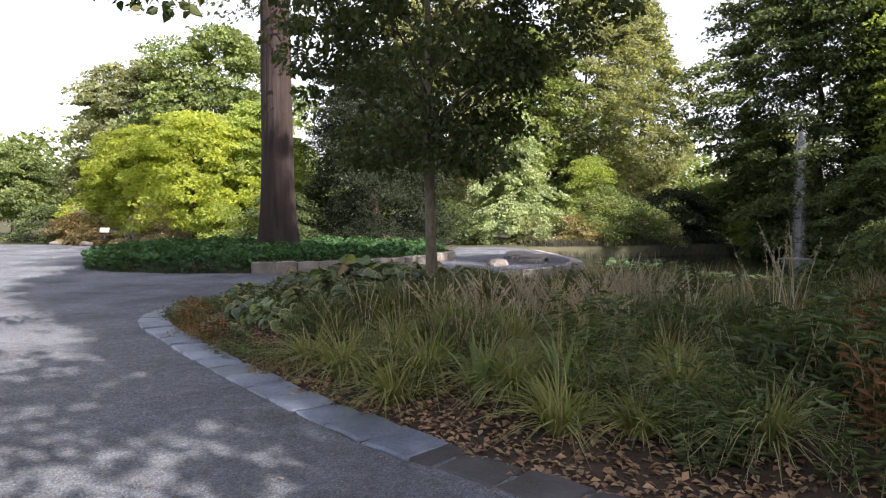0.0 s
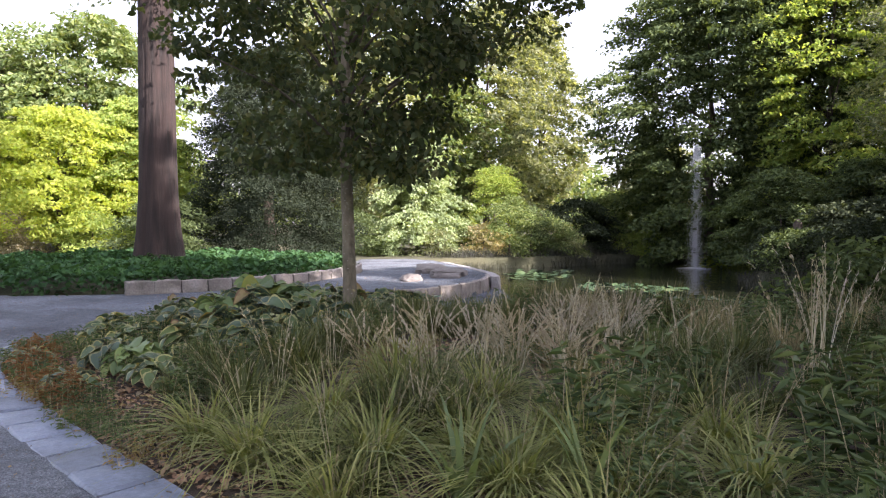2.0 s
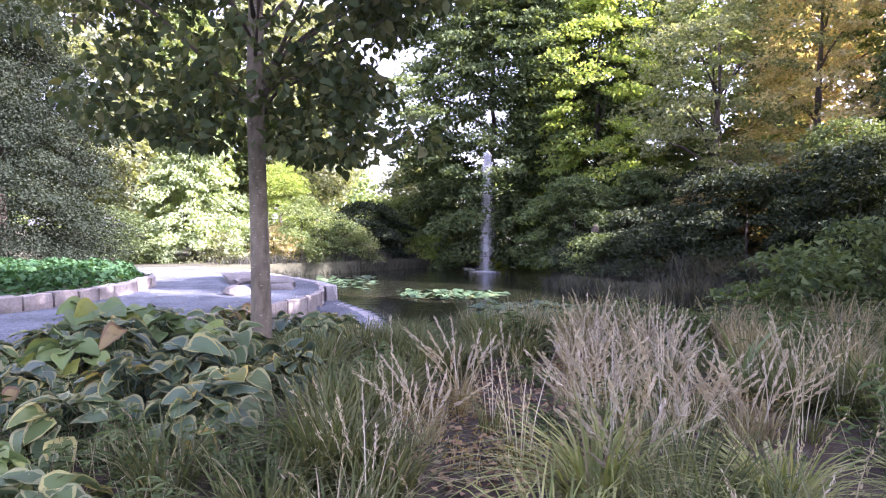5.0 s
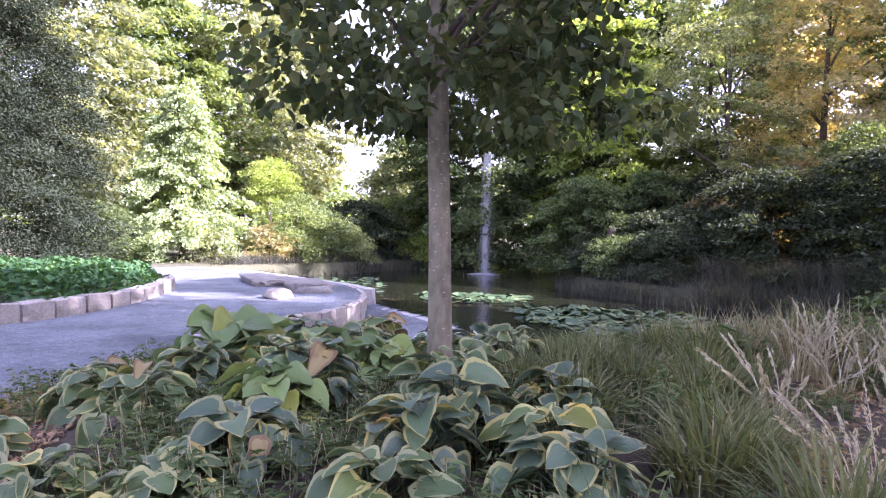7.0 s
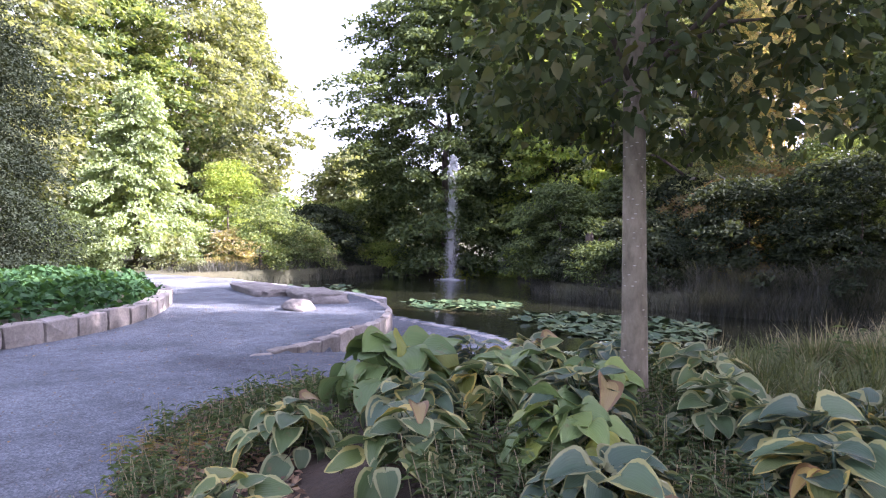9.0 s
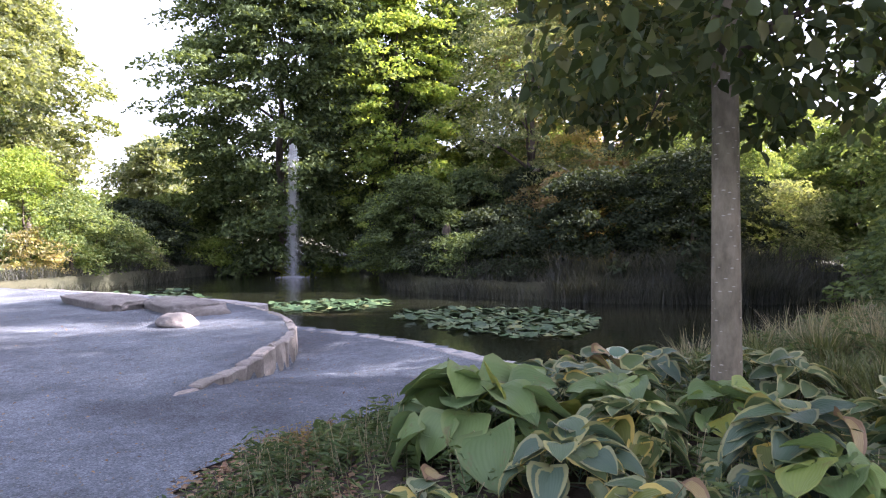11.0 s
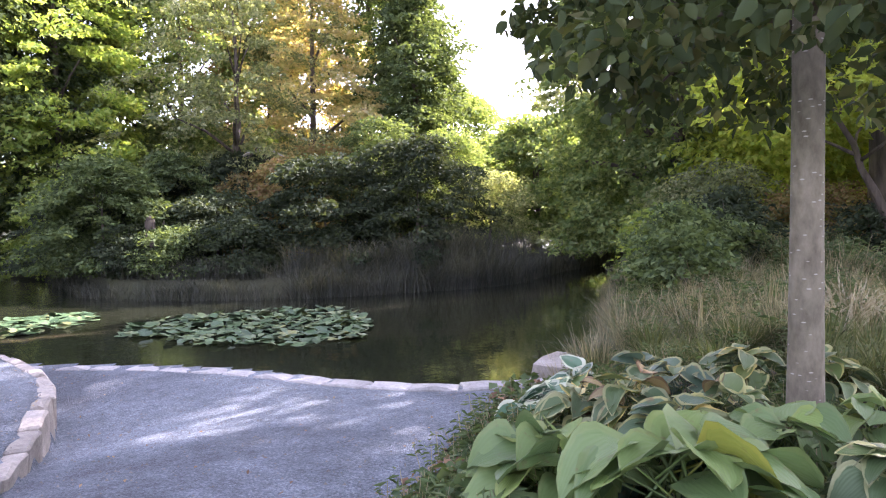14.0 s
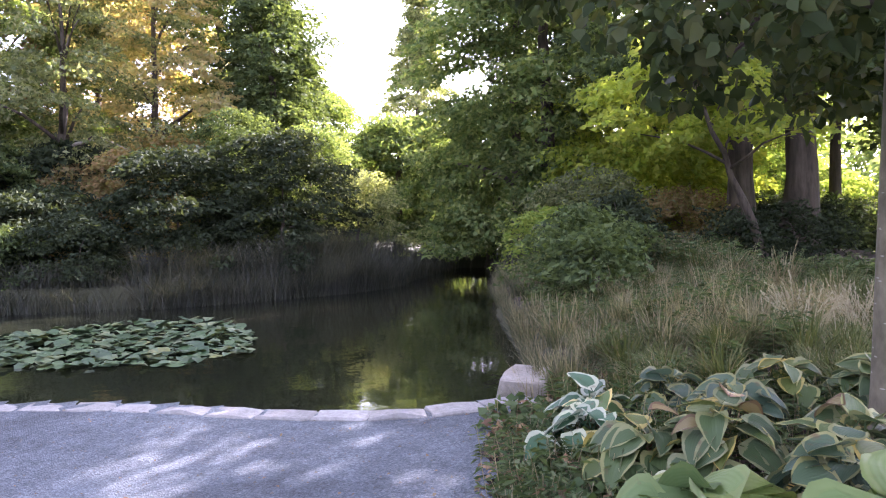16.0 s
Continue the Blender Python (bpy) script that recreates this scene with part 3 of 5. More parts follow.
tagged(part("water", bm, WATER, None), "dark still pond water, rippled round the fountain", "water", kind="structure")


# soil of the planted bed, one skin over the ground
tagged(link_mesh("bed_soil", grid_mesh("bed_soil", np.arange(-5, 12, 0.07), np.arange(-3, 16, 0.07), lambda x, y: ground_h(x, y, False) + 0.02, lambda x, y: (sdist(BED, x, y) > 0.0) & (sdist(POND, x, y) < -0.3)), SOIL),
       "dark brown soil of the planted bed", "soil", kind="structure")


# ---- stones ----
def block(L, W, H, seed, jag=0.02, cuts=2):
    """A roughly hewn stone block with its base at z 0."""
    rg = random.Random(seed)
    bm = bmesh.new()
    bmesh.ops.create_cube(bm, size=1)
    bmesh.ops.scale(bm, vec=(L, W, H), verts=bm.verts)
    bmesh.ops.subdivide_edges(bm, edges=bm.edges[:], cuts=1, use_grid_fill=True)
    bmesh.ops.translate(bm, vec=(0, 0, H / 2), verts=bm.verts)
    for v in bm.verts:
        v.co += Vector((rg.uniform(-jag, jag), rg.uniform(-jag, jag), rg.uniform(-jag, jag) * 0.6))
        if abs(v.co.x) > L * 0.4 and v.co.z > H * 0.9:
            v.co.z -= 0.012
            v.co.x *= 0.985
    bmesh.ops.bevel(bm, geom=[e for e in bm.edges if e.calc_face_angle(0) > 0.9], offset=min(0.018, H * 0.15), segments=1, affect="EDGES")
    me = bpy.data.meshes.new("stone")
    bm.to_mesh(me)
    bm.free()
    return me


def stone_row(parent, line, step, zf, meshes, name, rg, gap=0.0, turn=0.03, rise=0.012):
    for i, (x, y, a) in enumerate(along(rounded(line), step)):
        ob = new(name, meshes[rg.randrange(len(meshes))])
        ob.parent = parent
        ob.location = (x, y, float(zf(x, y)) + rg.uniform(-rise, rise))
        ob.rotation_euler = (rg.uniform(-turn, turn), rg.uniform(-turn, turn), a + rg.uniform(-turn, turn))


def stone_set(L, W, H, material, seeds, jag=0.02):
    out = []
    for s in seeds:
        me = block(L, W, H, s, jag)
        me.materials.append(material)
        out.append(me)
    return out


rg = random.Random(5)
wall = thing("retaining_wall", 0, 0, 0, "low retaining wall of roughly hewn buff stone blocks round the planted island", "wall", kind="structure")
stone_row(wall, WALL_LINE[5:], 0.585, lambda x, y: -0.06, stone_set(0.56, 0.26, 0.37, STONE, (1, 2, 3, 4)), "stone", rg)
twall = thing("terrace_wall", 0, 0, 0, "curved dry stone wall holding up the gravel terrace", "wall", kind="structure")
tmesh = stone_set(0.47, 0.15, 0.50, STONE, (11, 12, 13, 14, 15), 0.014)
stone_row(twall, TERRACE_LINE[:10], 0.465, lambda x, y: float(0.012 + 0.10 * smooth(np.array((x + 0.6) * 0.92 + (y - 16.8) * 0.38), -0.3, 2.4)) - 0.5, tmesh, "stone", rg)
pedge = thing("pond_edging", 0, 0, 0, "pale rough stone edging along the pond", "edging", kind="structure")
stone_row(pedge, EDGE_LINE + [(5.0, 21.0), (5.3, 22.5), (5.6, 26.0), (5.6, 30.0)], 0.50, lambda x, y: float(path_h(x - 0.3, y)) + 0.035 - 0.7, stone_set(0.50, 0.27, 0.70, EDGE, (31, 32, 33, 34, 35, 36), 0.016), "stone", rg, turn=0.01, rise=0.005)
kerb = thing("kerb", 0, 0, 0, "flat bluish damp stone kerb along the bed", "kerb", kind="structure")
stone_row(kerb, [(-0.83, 5.2)] + KERB_LINE[4:13], 0.46, lambda x, y: -0.08, stone_set(0.455, 0.40, 0.12, KERB, (41, 42, 43, 44), 0.012), "stone", rg, turn=0.015)
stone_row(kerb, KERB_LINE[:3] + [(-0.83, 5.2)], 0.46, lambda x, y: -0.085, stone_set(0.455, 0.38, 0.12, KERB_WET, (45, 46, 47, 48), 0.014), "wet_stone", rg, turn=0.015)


def boulder(name, x, y, z, L, W, H, turn, seed, label, flat=False):
    bm = bmesh.new()
    bmesh.ops.create_icosphere(bm, subdivisions=4, radius=1)
    for v in bm.verts:
        p = v.co.copy()
        k = 1 + 0.22 * noise.noise(p * 1.3 + Vector((seed, 0, 0))) + 0.09 * noise.noise(p * 3.7 + Vector((0, seed, 0)))
        if flat:
            p = Vector([math.copysign(abs(q) ** 0.5, q) for q in p])
        v.co = Vector((p.x * L / 2 * k, p.y * W / 2 * k, max(p.z, -0.6) * H / 2 * k + (0.10 * H * noise.noise(p * 4) if flat else 0)))
    ob = part(name, bm, BOULDER)
    ob.matrix_world = pose(x, y, z + H * 0.22, 0, 0, turn)
    tagged(ob, label, "rock")
    return ob


boulder("stone_slab", 3.75, 24.0, 0.02, 2.7, 1.0, 0.34, 78, 1, "long flat grey stone slab lying on the gravel", True)
boulder("stone_slab", 3.75, 21.75, 0.05, 2.0, 1.05, 0.34, 70, 5, "flat weathered stone slab lying on the gravel", True)
boulder("rock", 2.35, 20.35, 0.03, 0.95, 0.6, 0.34, 62, 9, "small rounded pale boulder beside the slabs")
cs = stone_set(0.60, 0.42, 0.52, STONE, (51,), 0.03)[0]
corner = new("corner_stone", cs)
corner.matrix_world = pose(2.95, 12.85, -0.42, 2, -2, -32)
tagged(corner, "rough pale stone block at the corner of the pond edge", "rock")

# ---- the fountain ----
fx, fy = 20.2, 33.3
fountain = thing("fountain", fx, fy, WATER_Z, "tall white jet of fountain water rising from the pond", "fountain")
rng = np.random.default_rng(3)


def drops(count, zlo, zhi, spread, size, name):
    q = rng.uniform(0, 1, count)
    zz = zlo + (zhi - zlo) * q
    rad = spread(zz) * np.abs(rng.normal(0, 1, count))
    th = rng.uniform(0, 6.28, count)
    p = np.stack([rad * np.cos(th), rad * np.sin(th), zz], 1)
    s = size * rng.uniform(0.5, 1.5, count)
    o = np.array([[1, 0, 0], [-0.5, 0.87, 0], [-0.5, -0.87, 0], [0, 0, 2.6], [0, 0, -2.6]])
    v = (p[:, None, :] + o[None] * s[:, None, None]).reshape(-1, 3)
    i = np.arange(count)[:, None] * 5
    f = np.concatenate([i + np.array([t]) for t in ([0, 1, 3], [1, 2, 3], [2, 0, 3], [1, 0, 4], [2, 1, 4], [0, 2, 4])], 0)
    link_mesh(name, mesh_np(name, v, f), SPRAY, fountain)


drops(15000, 0.1, 6.35, lambda z: 0.025 + 0.055 * z / 6.4, 0.02, "jet")
drops(2600, 5.3, 6.5, lambda z: 0.05 + 0.09 * np.clip((6.5 - z) / 1.2, 0, 1), 0.022, "crest")
drops(15000, 0.1, 6.1, lambda z: 0.05 + 0.17 * np.sqrt(np.clip(1 - (z / 6.3), 0, 1)), 0.0085, "falling_spray")
part("core", tube([(0, 0, 0), (0, 0, 2), (0, 0, 4), (0.02, 0, 5.6), (0.02, 0, 6.3)], [0.012, 0.02, 0.03, 0.045, 0.015], 7, 0.4, 3), SPRAY, fountain)
drops(1400, 0.0, 0.06, lambda z: 0.42 - 3.5 * z, 0.011, "splash")

# ---- the young tree in the bed ----
tz = float(ground_h(-0.2, 12.0, False)) + 0.02
sap = thing("young_tree", -0.2, 12.0, tz, "young broadleaf tree with smooth speckled trunk and dense dark crown", "tree")
part("trunk", tube([(0, 0, -0.1), (0, 0, 0.06), (-0.01, 0, 0.5), (-0.03, 0.01, 1.2), (-0.06, 0.02, 2.0), (-0.08, 0.03, 2.7), (-0.07, 0.05, 3.8), (-0.1, 0.05, 5.2), (-0.1, 0.02, 6.8)],
                   [0.14, 0.108, 0.096, 0.088, 0.084, 0.085, 0.064, 0.042, 0.012], 18, 0.03, 2), BARK_YOUNG, sap)
rng = np.random.default_rng(12)
c = crown_centres(rng, "round", 2.2, 1.95, 7.6, 540)
c[:, :2] *= (0.70 + 0.62 * smooth(c[:, 2:3], 2.5, 5.2))
c = c[(c[:, 2] > 3.7) | (rng.uniform(0, 1, len(c)) < 0.48)]
c[:, 2] += 0.25 * np.hypot(c[:, 0], c[:, 1]) * 0.3
p, o = clump_points(rng, c, 0.44 * rng.uniform(0.6, 1.5, len(c)), 66, 0.5)
v, f = leaf_cloud(rng, p, 0.112, 0.62, 0.45, 0.55, o * 0.6, True)
link_mesh("crown", mesh_np("crown", v, f), L_SAPLING, sap)
rg = random.Random(4)
for i in range(30):
    end = Vector(c[i * len(c) // 30])
    h0 = min(max(2.35, end.z - 0.4 - 0.5 * math.hypot(end.x, end.y)), 6.2)
    a = Vector((-0.08, 0.04, h0))
    mid = a.lerp(end, 0.5) + Vector((rg.uniform(-.15, .15), rg.uniform(-.15, .15), 0.22))
    part("limb", tube([a, a.lerp(mid, 0.55) + Vector((0, 0, 0.06)), mid, end], [0.026, 0.020, 0.013, 0.005], 6, 0.08, i), BARK, sap)

# ---- the great redwood ----
rw = thing("redwood", -4.8, 24.6, 0.2, "massive straight redwood trunk with furrowed red-brown bark", "tree")
bm = bmesh.new()
rings = []
for s in range(24):
    zz = s * 0.62 - 0.2
    r = 0.55 + 0.27 * math.exp(-zz / 1.1) - 0.008 * zz
    ring = []
    for k in range(48):
        th = 2 * math.pi * k / 48
        flute = 0.06 * math.sin(th * 7 + 0.3 * math.sin(zz * 0.5)) * math.exp(-max(zz, 0) / 4) + 0.035 * noise.noise(Vector((math.cos(th) * 4, math.sin(th) * 4, zz * 0.25))) + 0.02 * math.sin(th * 19 + zz * 0.15)
        ring.append(bm.verts.new(((r + flute) * math.cos(th) - 0.006 * zz, (r + flute) * math.sin(th), zz)))
    rings.append(ring)
for u, w in zip(rings, rings[1:]):
    for k in range(48):
        bm.faces.new((u[k], u[(k + 1) % 48], w[(k + 1) % 48], w[k]))
part("trunk", bm, BARK_RED, rw)
rng = np.random.default_rng(77)
me, c = crown_mesh("crown", rng, "cone", 3.4, 8.5, 22, 150, 0.9, 60, 0.2, 0.4, 0.3, 0.5)
link_mesh("crown", me, L_DARK, rw)
rg = random.Random(8)
for i in range(10):
    end = Vector(c[i])
    part("limb", tube([(0, 0, end.z + 0.5), end * 0.5 + Vector((0, 0, end.z * 0.5 + 0.3)), end], [0.09, 0.06, 0.02], 6, 0.1, i), BARK_RED, rw)

# ---- trees and shrubs round the pond ----
# kind, x, y, label, shape, crown radius, crown from, crown to, trunk radius, leaf, bark, clumps, clump radius, leaves per clump, leaf size
TREES = [
    ("tree", 23.8, 37.2, "large dense dark green broadleaf tree on the far bank", "round", 5.6, 0.6, 18, 0.35, L_DARK, BARK, 460, 1.0, 62, 0.22),
    ("tree", 26.8, 31.4, "tall airy yellow-green tree catching the sun on the far bank", "column", 3.6, 0.8, 18, 0.25, L_LIME, BARK, 260, 0.9, 60, 0.20),
    ("tree", 29.0, 34.5, "tall dark green tree behind the bank", "round", 5.0, 1.5, 19, 0.3, L_DARK, BARK, 300, 1.1, 60, 0.24),
    ("alder", 24.6, 22.6, "greyish alder with thin bare lower branches", "round", 3.6, 1.2, 13.5, 0.22, L_GREY, BARK, 150, 0.8, 60, 0.14),
    ("tree", 28.2, 19.9, "russet and gold autumn tree lit by the sun", "column", 3.1, 1.5, 17, 0.24, L_GOLD, BARK, 190, 0.8, 60, 0.16),
    ("poplar", 31.5, 17.4, "tall ivy-clad poplar with a narrow crown", "column", 1.9, 0.5, 19, 0.25, L_MID, BARK, 200, 0.75, 60, 0.16),
    ("poplar", 30.0, 15.0, "tall ivy-clad poplar with a narrow crown", "column", 1.5, 0.5, 16, 0.22, L_DARK, BARK, 170, 0.7, 60, 0.16),
    ("tree", 34.0, 13.0, "broad pale green tree behind the bank", "round", 3.4, 0.5, 8.5, 0.2, L_MID, BARK, 170, 0.9, 60, 0.18),
    ("willow", 25.5, 5.5, "green willow hanging over the inlet", "round", 3.6, 0.6, 7.0, 0.25, L_MID, BARK, 170, 0.9, 60, 0.18),
    ("poplar", 56.0, 2.0, "slender pale poplar in the distance", "column", 2.6, 1, 22, 0.3, L_GREY, BARK, 170, 1.1, 50, 0.3),
    ("conifer", 6.3, 38.6, "feathery light green deciduous conifer by the water", "cone", 2.7, 0.6, 7.8, 0.13, L_LIGHT, BARK, 170, 0.55, 75, 0.15),
    ("tree", -1.6, 34.6, "broad dark grey-green yew-like tree behind the island", "dome", 3.4, 0.2, 9.5, 0.3, L_YEW, BARK, 380, 0.9, 165, 0.078),
    ("tree", 2.0, 46.0, "tall sunlit grey-green tree", "round", 4.2, 2, 17, 0.3, L_GREY, BARK, 220, 1.1, 55, 0.26),
    ("tree", 14.5, 52.0, "tall open-crowned tree behind the pond", "round", 4.6, 3, 18, 0.3, L_GREY, BARK, 220, 1.1, 50, 0.26),
    ("tree", 21.0, 57.0, "tall open-crowned tree behind the pond", "column", 3.6, 3, 19.5, 0.3, L_GREY, BARK, 200, 1.1, 50, 0.28),
    ("tree", 9.0, 50.0, "tall green tree behind the conifer", "round", 4.2, 2, 15, 0.3, L_MID, BARK, 210, 1.1, 55, 0.26),
    ("tree", 34.4, 60.2, "rounded pale green tree in the distance", "dome", 3.6, 0.3, 9.0, 0.3, L_GREY, BARK, 190, 1.2, 50, 0.3),
    ("tree", -11.0, 36.5, "bright yellow-green autumn tree with layered branches", "dome", 3.6, 0.8, 6.6, 0.16, L_YELLOW, BARK, 240, 0.7, 62, 0.16),
    ("tree", -8.0, 38.0, "lime-green tree with feathery branches", "dome", 3.2, 0.6, 7.4, 0.16, L_LIME, BARK, 200, 0.7, 62, 0.16),
    ("tree", -14.5, 38.5, "bright yellow-green autumn tree with layered branches", "dome", 3.0, 0.8, 6.0, 0.16, L_YELLOW, BARK, 190, 0.7, 62, 0.16),
    ("tree", -13.5, 51.0, "tall sunlit green tree in the distance", "round", 5.2, 2, 14.5, 0.3, L_MID, BARK, 220, 1.2, 55, 0.28),
    ("tree", -20.0, 54.0, "tall sunlit pale green tree in the distance", "round", 4.4, 2, 12.5, 0.3, L_GREY, BARK, 200, 1.2, 55, 0.28),
    ("small_tree", -21.5, 39.0, "small young tree at the edge of the path", "round", 1.9, 1.2, 5.2, 0.08, L_MID, BARK, 110, 0.55, 60, 0.15),
    ("tree", 10.6, 2.6, "big multi-stemmed tree with a grey-brown trunk on the bank", "round", 4.4, 3.9, 22, 0.40, L_DARK, BARK, 240, 0.95, 62, 0.18),
    ("tree", 11.35, 3.6, "tall dark tree on the bank", "round", 3.8, 4.2, 22, 0.34, L_DARK, BARK, 200, 0.95, 60, 0.18),
    ("tree", 13.6, -1.6, "slender tree on the bank", "round", 2.4, 5.2, 12, 0.2, L_MID, BARK, 160, 0.9, 60, 0.18),
    ("tree", 15.8, 3.3, "yellow-green tree glowing against the light", "round", 2.6, 1.2, 6.4, 0.16, L_YELLOW, BARK, 200, 0.75, 60, 0.17),
    ("tree", 22.0, -4.0, "yellow-green tree glowing against the light", "round", 3.8, 1.0, 8.5, 0.18, L_LIME, BARK, 190, 0.85, 60, 0.19),
    ("tree", 20.5, 6.2, "dark green willow-like tree leaning over the water", "dome", 3.2, 0.5, 18, 0.25, L_MID, BARK, 220, 0.8, 60, 0.17),
    ("tree", 29.5, 9.0, "green tree beside the inlet", "dome", 3.2, 0.4, 6.5, 0.25, L_MID, BARK, 190, 0.9, 60, 0.19),
    ("tree", 24.0, 22.5, "dark leafy tree leaning over the reeds", "dome", 2.6, 0.3, 4.0, 0.25, L_DEEP_SHADED, BARK, 240, 0.9, 60, 0.18),
    ("tree", 25.5, 17.5, "dark leafy tree behind the reeds", "dome", 2.6, 0.3, 4.2, 0.25, L_DEEP_SHADED, BARK, 220, 0.9, 60, 0.18),
    ("tree", 33.0, 28.0, "tall green tree behind the bank", "round", 4.8, 1.0, 18, 0.3, L_MID, BARK, 260, 1.1, 60, 0.24),
    ("tree", 35.4, 23.8, "tall golden-green tree behind the bank", "round", 4.2, 1.0, 17, 0.3, L_BROWN, BARK, 240, 1.0, 60, 0.22),
    # unseen tree, added for the shade and dapples on the path
    ("tree", 7.3, -1.0, "dense dark tree added to cast shade", "round", 3.4, 3.5, 10, 0.35, L_DARK, BARK, 110, 1.0, 60, 0.2),
    ("tree", -8.0, 2.6, "broadleaf tree overhanging the path", "round", 3.9, 3.3, 11, 0.28, L_SAPLING, BARK, 200, 0.8, 60, 0.12),
    ("tree", 9.2, 4.6, "leaning young tree with glowing yellow-green leaves", "round", 1.7, 2.6, 5.2, 0.11, L_YELLOW, BARK, 40, 0.5, 60, 0.13),
    ("tree", 27.5, 15.0, "tall ivy-clad tree with dark dense foliage behind the reeds", "column", 1.9, 0.5, 16, 0.28, L_DARK, BARK, 220, 0.75, 60, 0.17),
    ("tree", 17.6, 6.2, "tall dark green tree rising over the water", "column", 3.0, 2.2, 17, 0.3, L_MID, BARK, 220, 0.9, 60, 0.18),
    # added to keep the sun off the gravel terrace
    ("tree", 24.5, 1.5, "tall dark tree added behind the bank for shade", "round", 3.6, 2.0, 22, 0.32, L_DARK, BARK, 230, 1.0, 60, 0.2),
    # added only to shade the young tree's crown and the path
    ("tree", 12.4, -5.0, "dense dark tree added to cast shade", "round", 3.3, 4, 21, 0.35, L_DARK, BARK, 230, 1.0, 60, 0.22),
]
for i, (kind, x, y, label, shape, r, z0, z1, tr, leaf, bark, cnt, cr, per, size) in enumerate(TREES):
    tree(kind, x, y, float(ground_h(x, y, False)), label, shape, r, z0, z1, tr, leaf, bark, int(cnt * 1.45), cr * 1.0, int(per * 2.1), size * 1.32, aspect=0.6, six="tri", limbs=16 if kind == "alder" or leaf == L_GOLD else 8, seed=100 + i, lean=(0.16, 0.36) if "leaning young" in label else (0, 0), droop=0.5 if kind in ("willow", "conifer") else 0.28)

